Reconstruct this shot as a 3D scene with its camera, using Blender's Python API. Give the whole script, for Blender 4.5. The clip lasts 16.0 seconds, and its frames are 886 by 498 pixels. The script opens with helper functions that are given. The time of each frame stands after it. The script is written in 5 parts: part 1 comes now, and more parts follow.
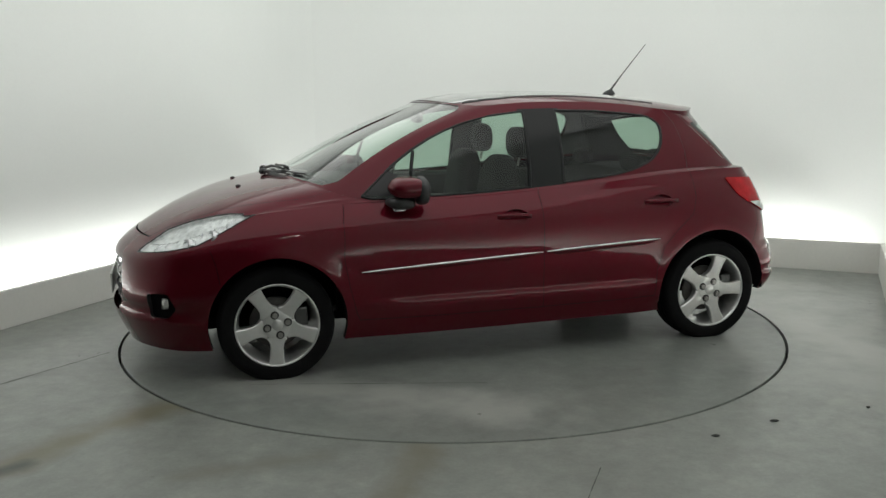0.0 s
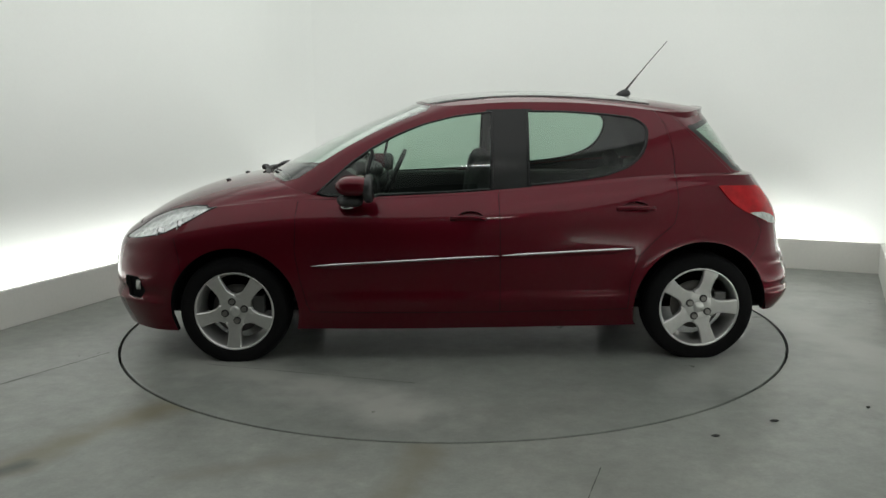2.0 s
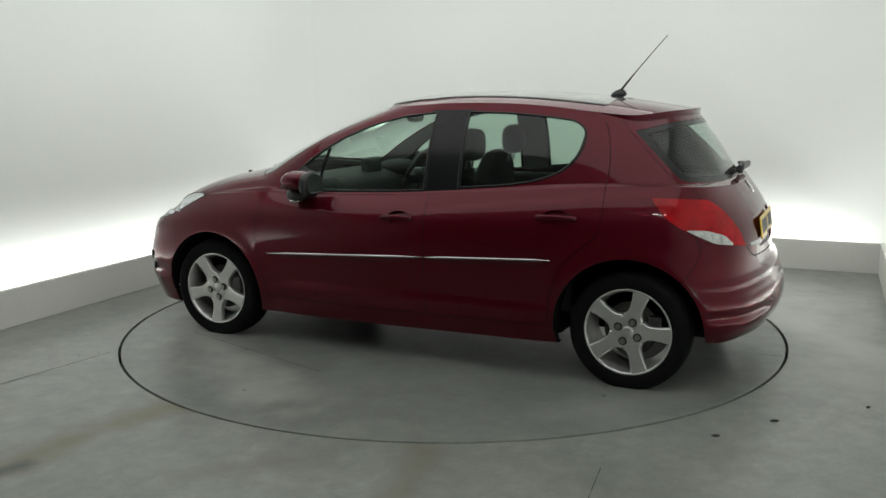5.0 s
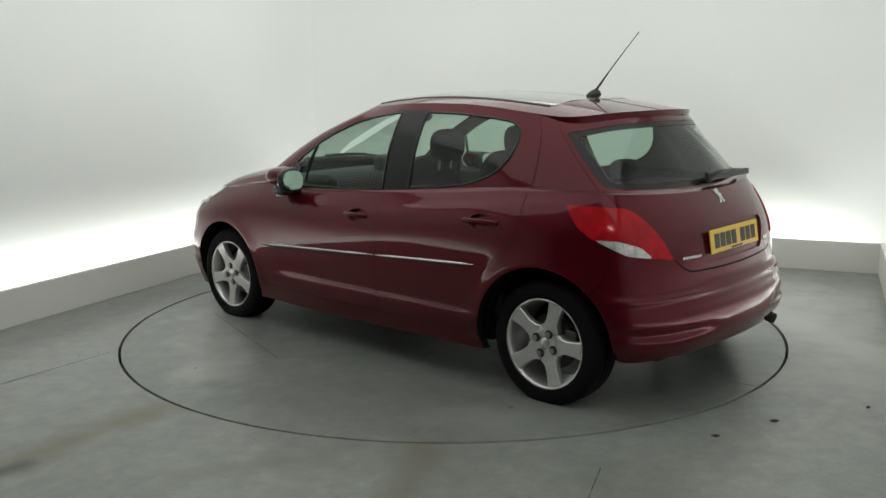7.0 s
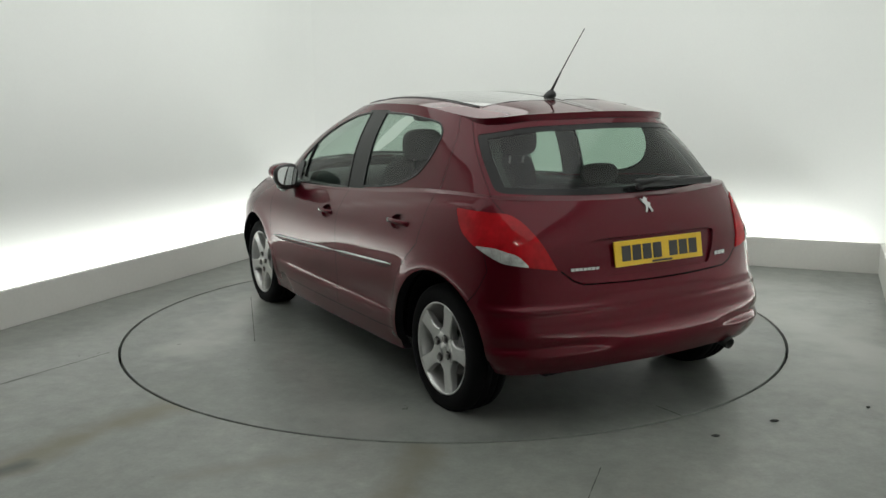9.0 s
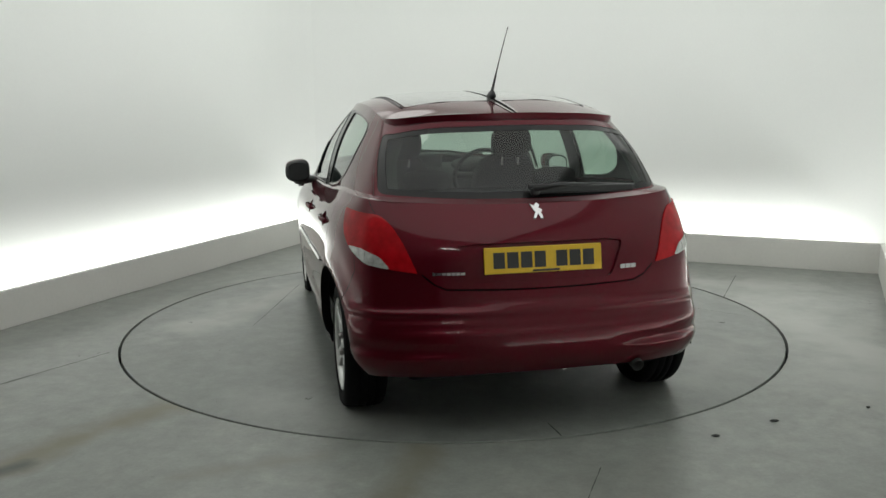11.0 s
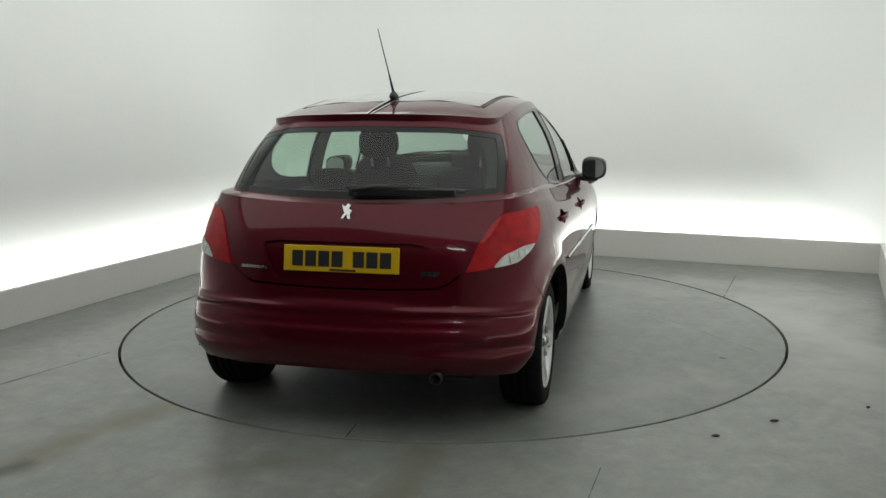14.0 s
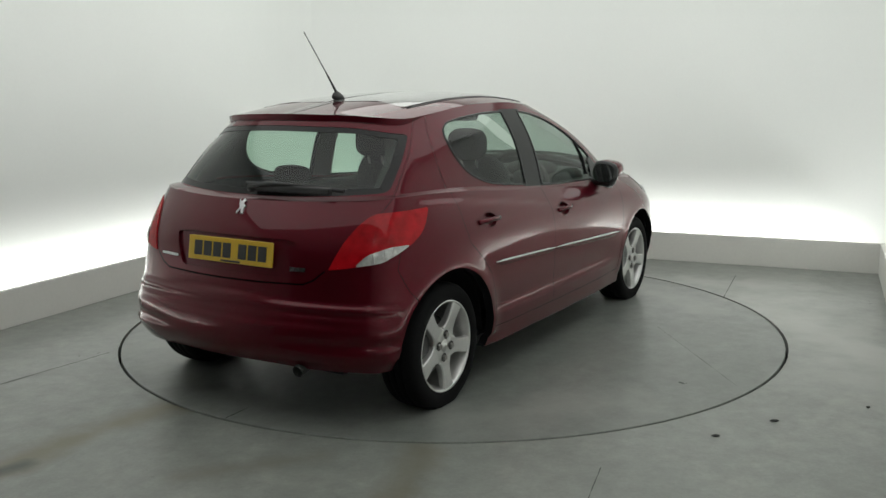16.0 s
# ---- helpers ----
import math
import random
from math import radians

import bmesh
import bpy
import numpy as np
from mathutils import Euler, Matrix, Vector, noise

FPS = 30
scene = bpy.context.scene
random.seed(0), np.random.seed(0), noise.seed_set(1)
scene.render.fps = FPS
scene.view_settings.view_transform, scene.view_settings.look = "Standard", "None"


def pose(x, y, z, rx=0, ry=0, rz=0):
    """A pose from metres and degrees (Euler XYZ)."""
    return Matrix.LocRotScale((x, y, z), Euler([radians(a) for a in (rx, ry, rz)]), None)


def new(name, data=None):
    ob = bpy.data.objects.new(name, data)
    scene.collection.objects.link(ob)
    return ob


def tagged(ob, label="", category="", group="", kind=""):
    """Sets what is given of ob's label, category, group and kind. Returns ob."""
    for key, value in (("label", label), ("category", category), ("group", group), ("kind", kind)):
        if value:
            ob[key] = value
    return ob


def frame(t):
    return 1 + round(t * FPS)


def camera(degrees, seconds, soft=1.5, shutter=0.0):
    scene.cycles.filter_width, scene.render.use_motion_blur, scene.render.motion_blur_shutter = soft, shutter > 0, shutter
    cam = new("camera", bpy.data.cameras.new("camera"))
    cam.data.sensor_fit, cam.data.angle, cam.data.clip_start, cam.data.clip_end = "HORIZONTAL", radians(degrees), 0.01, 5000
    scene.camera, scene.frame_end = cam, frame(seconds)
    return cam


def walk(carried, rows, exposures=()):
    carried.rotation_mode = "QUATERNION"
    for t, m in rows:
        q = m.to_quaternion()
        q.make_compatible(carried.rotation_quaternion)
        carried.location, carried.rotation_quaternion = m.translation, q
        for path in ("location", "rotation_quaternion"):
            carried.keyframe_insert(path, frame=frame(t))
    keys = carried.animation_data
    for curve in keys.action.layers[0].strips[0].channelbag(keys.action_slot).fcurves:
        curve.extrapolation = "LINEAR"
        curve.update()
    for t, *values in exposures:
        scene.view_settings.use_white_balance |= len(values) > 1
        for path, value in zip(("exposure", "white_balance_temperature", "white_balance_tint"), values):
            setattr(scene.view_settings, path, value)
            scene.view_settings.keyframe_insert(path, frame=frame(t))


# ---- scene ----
from mathutils.geometry import delaunay_2d_cdt

# ---- camera: fixed on its stand, looking slightly down on the turntable ----
cam = camera(53.63, 16.0)
CAM_POSE = pose(0.0, -5.514, 1.447, 90 - 10.054, 0, 0.5475) @ pose(0, 0, 0, 0, 0, -0.524)
walk(cam, [(0.0, CAM_POSE), (16.0, CAM_POSE)])

# heading of the car on the turntable: seconds, degrees
HEADINGS = [(0.0, 197.08), (0.5, 192.86), (1.0, 188.69), (1.5, 184.59), (2.0, 180.43), (2.5, 176.23), (3.0, 171.99),
            (3.5, 167.77), (4.0, 163.55), (5.0, 155.15), (6.0, 146.70), (6.5, 142.42), (7.0, 138.1), (7.5, 133.77), (8.0, 129.33),
            (8.5, 125.02), (9.0, 120.63), (10.0, 111.87), (11.0, 103.03), (11.5, 98.61), (12.0, 94.15), (12.5, 89.76), (13.0, 85.37),
            (13.5, 80.95), (14.0, 76.5), (14.5, 72.08), (15.0, 67.66), (15.5, 63.25), (16.0, 58.75)]
CAR_OFF = Vector((-0.0744, 0.0343, 0.0))
ROOM_TURN = -23.0          # the room's own axes against the world's
TABLE_R = 2.029

# ---- light ----
world = bpy.data.worlds.new("world")
scene.world = world
world.use_nodes = True
world.node_tree.nodes["Background"].inputs[0].default_value = (0.8, 0.86, 0.84, 1)
world.node_tree.nodes["Background"].inputs[1].default_value = 0.02
scene.view_settings.exposure = 0.0
ROOM = pose(0, 0, 0, 0, 0, ROOM_TURN)


def area_lamp(name, m, sx, sy, power, color=(1, 1, 1)):
    data = bpy.data.lights.new(name, "AREA")
    data.shape, data.size, data.size_y, data.energy, data.color = "RECTANGLE", sx, sy, power, color
    ob = new(name, data)
    ob.matrix_world = m
    return ob


COVE = 36.0
OVERHEAD_FILL = 93.0
COOL = (0.985, 1.0, 0.965)
# strips hidden behind the low upstand, shining up on the walls
area_lamp("cove_light", ROOM @ pose(-2.725, -0.6, 0.13, 180, -14, 0), 0.06, 6.2, COVE, COOL)
area_lamp("cove_light", ROOM @ pose(0.0, 2.745, 0.13, 180 - 14, 0, 0), 5.0, 0.06, COVE * 0.85, COOL)
area_lamp("cove_light", ROOM @ pose(2.765, -0.6, 0.13, 180, 14, 0), 0.06, 6.2, COVE, COOL)
# unseen area lamp added under the ceiling to brighten floor, walls and car
area_lamp("overhead_fill", ROOM @ pose(0.0, -0.4, 3.05), 5.5, 6.2, OVERHEAD_FILL, COOL)


# ---- materials ----
def material(name, color, rough=0.5, metal=0.0, coat=0.0, grain=0.0, scale=40.0, bump=0.0, spread=0.0, big=3.0, spec=0.5):
    """A principled surface with variation at two scales and fine relief."""
    m = bpy.data.materials.new(name)
    m.use_nodes = True
    nt = m.node_tree
    b = nt.nodes["Principled BSDF"]
    b.inputs["Roughness"].default_value, b.inputs["Metallic"].default_value = rough, metal
    b.inputs["Coat Weight"].default_value, b.inputs["Coat Roughness"].default_value = coat, 0.03
    b.inputs["Specular IOR Level"].default_value = spec
    b.inputs["Base Color"].default_value = (*color, 1)
    if grain or spread:
        tc = nt.nodes.new("ShaderNodeTexCoord")
        fine, wide = nt.nodes.new("ShaderNodeTexNoise"), nt.nodes.new("ShaderNodeTexNoise")
        fine.inputs["Scale"].default_value, wide.inputs["Scale"].default_value = scale, big
        fine.inputs["Detail"].default_value, wide.inputs["Detail"].default_value = 4, 6
        for n in (fine, wide):
            nt.links.new(tc.outputs["Object"], n.inputs["Vector"])
        val = nt.nodes.new("ShaderNodeMath")
        val.operation = "MULTIPLY_ADD"
        val.inputs[1].default_value, val.inputs[2].default_value = 2 * grain, 1 - grain
        nt.links.new(fine.outputs["Fac"], val.inputs[0])
        val2 = nt.nodes.new("ShaderNodeMath")
        val2.operation = "MULTIPLY_ADD"
        val2.inputs[1].default_value, val2.inputs[2].default_value = 2 * spread, 1 - spread
        nt.links.new(wide.outputs["Fac"], val2.inputs[0])
        prod = nt.nodes.new("ShaderNodeMath")
        prod.operation = "MULTIPLY"
        nt.links.new(val.outputs[0], prod.inputs[0])
        nt.links.new(val2.outputs[0], prod.inputs[1])
        mix = nt.nodes.new("ShaderNodeVectorMath")
        mix.operation = "SCALE"
        mix.inputs[0].default_value = color
        nt.links.new(prod.outputs[0], mix.inputs["Scale"])
        nt.links.new(mix.outputs[0], b.inputs["Base Color"])
        if bump:
            bp = nt.nodes.new("ShaderNodeBump")
            bp.inputs["Strength"].default_value, bp.inputs["Distance"].default_value = bump, 0.004
            nt.links.new(fine.outputs["Fac"], bp.inputs["Height"])
            nt.links.new(bp.outputs[0], b.inputs["Normal"])
    return m


def glass(name, tint, rough=0.0, gloss=1.0, ior=1.5, faces=1):
    """A thin pane: what passes is tinted, what is thrown back is mirror-like."""
    m = bpy.data.materials.new(name)
    m.use_nodes = True
    nt = m.node_tree
    nt.nodes.remove(nt.nodes["Principled BSDF"])
    out = nt.nodes["Material Output"]
    tr, gl, mix, fr = (nt.nodes.new("ShaderNodeBsdfTransparent"), nt.nodes.new("ShaderNodeBsdfGlossy"),
                       nt.nodes.new("ShaderNodeMixShader"), nt.nodes.new("ShaderNodeLayerWeight"))
    tr.inputs[0].default_value = (*tint, 1)
    gl.inputs["Color"].default_value = (gloss, gloss, gloss, 1)
    gl.inputs["Roughness"].default_value = rough
    fr.inputs["Blend"].default_value = 0.5
    pw, ma = nt.nodes.new("ShaderNodeMath"), nt.nodes.new("ShaderNodeMath")
    pw.operation, ma.operation = "POWER", "MULTIPLY_ADD"
    pw.inputs[1].default_value = 5.0
    base = ((ior - 1) / (ior + 1)) ** 2
    ma.inputs[1].default_value, ma.inputs[2].default_value = 1 - base, base
    nt.links.new(fr.outputs["Facing"], pw.inputs[0])
    nt.links.new(pw.outputs[0], ma.inputs[0])
    share = ma.outputs[0]
    if faces == 2:                               # both faces throw back: 2R / (1 + R)
        up, dn, dv = (nt.nodes.new("ShaderNodeMath") for _ in range(3))
        up.operation, dn.operation, dv.operation = "MULTIPLY", "ADD", "DIVIDE"
        up.inputs[1].default_value, dn.inputs[1].default_value = 2.0, 1.0
        nt.links.new(share, up.inputs[0])
        nt.links.new(share, dn.inputs[0])
        nt.links.new(up.outputs[0], dv.inputs[0])
        nt.links.new(dn.outputs[0], dv.inputs[1])
        share = dv.outputs[0]
    nt.links.new(share, mix.inputs[0])
    nt.links.new(tr.outputs[0], mix.inputs[1])
    nt.links.new(gl.outputs[0], mix.inputs[2])
    nt.links.new(mix.outputs[0], out.inputs[0])
    return m


PAINT = material("burgundy_paint", (0.087, 0.0042, 0.0108), 0.38, 0.50, 1.0, 0.05, 900, 0, 0.04, 2, spec=0.0)
PAINT.node_tree.nodes["Principled BSDF"].inputs["Coat IOR"].default_value = 1.35
PLASTIC = material("black_plastic", (0.018, 0.019, 0.02), 0.45, 0, 0, 0.15, 300, 0.1, 0.1)
GLOSS_BLACK = material("gloss_black", (0.009, 0.010, 0.0105), 0.22, 0, 0.0, 0.1, 200, 0, 0.1, 4, spec=0.3)
RUBBER = material("tyre_rubber", (0.006, 0.006, 0.0065), 0.85, 0, 0, 0.25, 120, 0.25, 0.2, 6, spec=0.12)
ALLOY = material("silver_alloy", (0.60, 0.60, 0.59), 0.33, 0.75, 0.3, 0.08, 60, 0.02, 0.1, 6)
DISC = material("dull_disc_iron", (0.10, 0.095, 0.09), 0.55, 0.6, 0, 0.25, 80, 0.1, 0.2)
STEEL = material("brushed_steel", (0.35, 0.34, 0.33), 0.4, 1.0, 0, 0.2, 80, 0.1, 0.15)
CHROME = material("chrome", (0.55, 0.55, 0.56), 0.15, 1.0, 0, 0.04, 50, 0, 0.05)
BOLT = material("dark_bolt", (0.10, 0.10, 0.10), 0.35, 0.9)
DARK = material("dark_underseal", (0.008, 0.008, 0.009), 0.9, 0, 0, 0.2, 60, 0.1, 0.2, spec=0.1)
TRIM = material("interior_trim", (0.018, 0.0195, 0.020), 0.7, 0, 0, 0.2, 400, 0.2, 0.1)
TRIM_PALE = material("interior_pale_trim", (0.07, 0.074, 0.07), 0.75, 0, 0, 0.12, 300, 0.15, 0.1)
CLOTH = material("seat_cloth", (0.011, 0.012, 0.013), 0.95, 0, 0, 0.3, 500, 0.4, 0.15)
RED_LENS = material("red_lens", (0.33, 0.004, 0.008), 0.25, 0, 0.6, 0.6, 22, 0.12, 0.5, 9, spec=0.0)
CLEAR_LENS = material("clear_lens", (0.55, 0.55, 0.53), 0.2, 0.35, 0.9, 0.6, 45, 0.6, 0.3, 14)
# glitter of the lamp bowl is painted in as strong light and dark grain
REFLECTOR = material("lamp_reflector", (0.93, 0.94, 0.94), 0.25, 0.1, 0, 0.55, 38, 0.8, 0.3, 12)
LAMP_COVER = glass("lamp_cover", (0.93, 0.95, 0.95))
PANE = glass("tinted_pane", (0.63, 0.76, 0.68))
SCREEN = glass("windscreen_pane", (0.76, 0.86, 0.80), faces=2)
# pale base colour stands in for the bright reflection on the roof glass
ROOF_GLASS = material("roof_glass", (0.30, 0.31, 0.30), 0.25, 0, 1.0, 0.03, 30, 0, 0.03)
MIRROR = material("mirror_glass", (0.8, 0.82, 0.82), 0.02, 1.0)
PLATE_Y = material("yellow_plate", (0.66, 0.42, 0.010), 0.35, 0, 0.3, 0.05, 60, 0, 0.04)
PLATE_W = material("white_plate", (0.75, 0.75, 0.72), 0.35, 0, 0.3, 0.05, 60, 0, 0.04)
PLATE_INK = material("plate_ink", (0.02, 0.02, 0.02), 0.5)
WALL_WHITE = material("white_wall_paint", (0.80, 0.82, 0.80), 0.6, 0, 0, 0.02, 60, 0.05, 0.02, 1.2)
CEILING_GREY = material("grey_ceiling", (0.6, 0.61, 0.6), 0.85, 0, 0, 0.06, 20, 0.05, 0.1, 1)
LEDGE_PAINT = material("warm_white_upstand_paint", (0.70, 0.695, 0.66), 0.6, 0, 0, 0.05, 40, 0.05, 0.06, 2)
DARK_WALL = material("dark_curtain_wall", (0.03, 0.031, 0.031), 0.9, 0, 0, 0.2, 30, 0.1, 0.2, 1)
TUBE = bpy.data.materials.new("tube_glow")
TUBE.use_nodes = True
TUBE.node_tree.nodes["Principled BSDF"].inputs["Emission Color"].default_value = (1, 1, 0.97, 1)
TUBE.node_tree.nodes["Principled BSDF"].inputs["Emission Strength"].default_value = 50.0


def floor_material(name, color, seed):
    """Worn grey floor paint: cloudy stains, pale scuffs, fine specks and a soft sheen."""
    m = material(name, color, 0.42, 0, 0, 0.14, 70, 0.08, 0.22, 1.3)
    nt = m.node_tree
    b = nt.nodes["Principled BSDF"]
    tc = nt.nodes.new("ShaderNodeTexCoord")
    mp = nt.nodes.new("ShaderNodeMapping")
    mp.inputs["Location"].default_value = (seed, seed * 0.7, 0)
    nt.links.new(tc.outputs["Object"], mp.inputs["Vector"])
    n = nt.nodes.new("ShaderNodeTexNoise")
    n.inputs["Scale"].default_value, n.inputs["Detail"].default_value, n.inputs["Roughness"].default_value = 2.6, 9, 0.68
    nt.links.new(mp.outputs[0], n.inputs["Vector"])
    ramp = nt.nodes.new("ShaderNodeValToRGB")
    ramp.color_ramp.elements[0].position, ramp.color_ramp.elements[1].position = 0.52, 0.74
    ramp.color_ramp.elements[0].color, ramp.color_ramp.elements[1].color = (0, 0, 0, 1), (1, 1, 1, 1)
    nt.links.new(n.outputs["Fac"], ramp.inputs[0])
    old = b.inputs["Base Color"].links[0].from_socket
    mix = nt.nodes.new("ShaderNodeMix")
    mix.data_type = "RGBA"
    scale = nt.nodes.new("ShaderNodeMath")
    scale.operation = "MULTIPLY"
    scale.inputs[1].default_value = 0.62
    nt.links.new(ramp.outputs[0], scale.inputs[0])
    nt.links.new(scale.outputs[0], mix.inputs["Factor"])
    nt.links.new(old, mix.inputs["A"])
    mix.inputs["B"].default_value = (color[0] * 1.5, color[1] * 1.46, color[2] * 1.42, 1)
    nt.links.new(mix.outputs["Result"], b.inputs["Base Color"])
    # blotches and trodden dirt at a hand's width
    blot = nt.nodes.new("ShaderNodeTexNoise")
    blot.inputs["Scale"].default_value, blot.inputs["Detail"].default_value, blot.inputs["Roughness"].default_value = 8.5, 10, 0.72
    nt.links.new(mp.outputs[0], blot.inputs["Vector"])
    span = nt.nodes.new("ShaderNodeMapRange")
    span.inputs["From Min"].default_value, span.inputs["From Max"].default_value = 0.32, 0.68
    span.inputs["To Min"].default_value, span.inputs["To Max"].default_value = 0.80, 1.18
    nt.links.new(blot.outputs["Fac"], span.inputs["Value"])
    toned = nt.nodes.new("ShaderNodeVectorMath")
    toned.operation = "SCALE"
    nt.links.new(mix.outputs["Result"], toned.inputs[0])
    nt.links.new(span.outputs[0], toned.inputs["Scale"])
    nt.links.new(toned.outputs[0], b.inputs["Base Color"])
    rr = nt.nodes.new("ShaderNodeMapRange")
    rr.inputs["To Min"].default_value, rr.inputs["To Max"].default_value = 0.16, 0.52
    nt.links.new(n.outputs["Fac"], rr.inputs["Value"])
    nt.links.new(rr.outputs[0], b.inputs["Roughness"])
    return m


def add_stain(m, a, b, width, color, amount):
    """A ragged stain or painted glow along the line from a to b on the floor."""
    nt = m.node_tree
    bs = nt.nodes["Principled BSDF"]
    def math_node(op, x, y=None, z=None):
        n = nt.nodes.new("ShaderNodeMath")
        n.operation = op
        for i, q in enumerate((x, y, z)):
            if q is None:
                continue
            if isinstance(q, (int, float)):
                n.inputs[i].default_value = q
            else:
                nt.links.new(q, n.inputs[i])
        return n.outputs[0]
    tc = nt.nodes.new("ShaderNodeTexCoord")
    nz = nt.nodes.new("ShaderNodeTexNoise")
    nz.inputs["Scale"].default_value, nz.inputs["Detail"].default_value = 4.5, 8
    nt.links.new(tc.outputs["Object"], nz.inputs["Vector"])
    sp = nt.nodes.new("ShaderNodeSeparateXYZ")
    nt.links.new(tc.outputs["Object"], sp.inputs[0])
    dx, dy = b[0] - a[0], b[1] - a[1]
    ln = math.hypot(dx, dy)
    ux, uy = dx / ln, dy / ln
    px, py = math_node("SUBTRACT", sp.outputs[0], a[0]), math_node("SUBTRACT", sp.outputs[1], a[1])
    along = math_node("ADD", math_node("MULTIPLY", px, ux), math_node("MULTIPLY", py, uy))
    over = math_node("MAXIMUM", math_node("SUBTRACT", along, ln), math_node("MULTIPLY", along, -1.0))
    over = math_node("MAXIMUM", over, 0.0)
    side = math_node("ADD", math_node("MULTIPLY", px, -uy), math_node("MULTIPLY", py, ux))
    dist = math_node("SQRT", math_node("ADD", math_node("MULTIPLY", side, side), math_node("MULTIPLY", over, over)))
    wob = math_node("MULTIPLY_ADD", nz.outputs["Fac"], width * 2.2, -width * 1.1)
    fac = math_node("SUBTRACT", 1.0, math_node("DIVIDE", math_node("ADD", dist, wob), width))
    fac = math_node("MULTIPLY", math_node("MINIMUM", math_node("MAXIMUM", fac, 0.0), 1.0), amount)
    mix = nt.nodes.new("ShaderNodeMix")
    mix.data_type = "RGBA"
    nt.links.new(fac, mix.inputs["Factor"])
    nt.links.new(bs.inputs["Base Color"].links[0].from_socket, mix.inputs["A"])
    mix.inputs["B"].default_value = (*color, 1)
    nt.links.new(mix.outputs["Result"], bs.inputs["Base Color"])


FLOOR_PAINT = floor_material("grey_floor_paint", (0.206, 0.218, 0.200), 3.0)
# turntable tone also darkened to carry the car's shade in its colour
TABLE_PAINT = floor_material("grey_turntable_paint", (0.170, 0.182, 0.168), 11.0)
add_stain(FLOOR_PAINT, (-1.95, -2.45), (-1.33, -1.52), 0.16, (0.135, 0.122, 0.075), 0.85)
add_stain(FLOOR_PAINT, (-1.85, -2.34), (-1.72, -2.22), 0.06, (0.04, 0.042, 0.036), 0.9)
add_stain(FLOOR_PAINT, (-0.22, -2.75), (-0.12, -2.10), 0.14, (0.150, 0.140, 0.105), 0.8)
add_stain(FLOOR_PAINT, (-1.05, -2.35), (-0.55, -2.15), 0.10, (0.150, 0.145, 0.115), 0.6)
# pale patches at the right: scuffs, and wall glow put into the floor colour
add_stain(FLOOR_PAINT, (2.35, -0.9), (2.1, 0.3), 0.30, (0.36, 0.37, 0.345), 0.9)
add_stain(FLOOR_PAINT, (2.15, -1.3), (2.35, 1.0), 0.55, (0.30, 0.31, 0.285), 0.7)
add_stain(FLOOR_PAINT, (1.9, 1.2), (2.6, 0.9), 0.22, (0.32, 0.33, 0.31), 0.8)
add_stain(TABLE_PAINT, (1.3, 0.9), (0.2, 1.65), 0.30, (0.33, 0.335, 0.31), 0.75)
add_stain(TABLE_PAINT, (-1.5, -0.9), (-0.9, -1.5), 0.26, (0.275, 0.28, 0.26), 0.55)
add_stain(TABLE_PAINT, (1.1, -1.3), (1.6, -0.6), 0.22, (0.275, 0.28, 0.26), 0.55)
add_stain(TABLE_PAINT, (-1.7, 0.6), (-1.2, 1.3), 0.22, (0.275, 0.28, 0.26), 0.55)
GRIME = material("dark_joint", (0.03, 0.032, 0.03), 0.8, 0, 0, 0.2, 60, 0.1, 0.2)


# ---- mesh helpers ----
def mesh_of(name, verts, faces, smooth=True):
    me = bpy.data.meshes.new(name)
    me.from_pydata([tuple(v) for v in verts], [], faces)
    me.update()
    if smooth:
        me.polygons.foreach_set("use_smooth", [True] * len(me.polygons))
    return me


def link(name, me, mat, parent=None, label=""):
    ob = new(name, me)
    if not me.materials:
        me.materials.append(mat)
    if parent is not None:
        ob.parent = parent
    return tagged(ob, label)


def part(name, bm, mat, parent, label="", smooth=False):
    me = bpy.data.meshes.new(name)
    bm.to_mesh(me)
    bm.free()
    if smooth:
        me.polygons.foreach_set("use_smooth", [True] * len(me.polygons))
    return link(name, me, mat, parent, label)


def box(bm, lo, hi, bevel=0.0, m=None, seg=2):
    """A box between two corners with rounded edges, added to bm."""
    lo, hi = Vector(lo), Vector(hi)
    got = bmesh.ops.create_cube(bm, size=1.0)["verts"]
    size, mid = hi - lo, (hi + lo) / 2
    for v in got:
        v.co = Vector((v.co.x * size.x, v.co.y * size.y, v.co.z * size.z)) + mid
    if m is not None:
        for v in got:
            v.co = m @ v.co
    if bevel:
        edges = {e for v in got for e in v.link_edges}
        bmesh.ops.bevel(bm, geom=list(edges), offset=bevel, segments=seg, profile=0.5, affect="EDGES")
    return bm


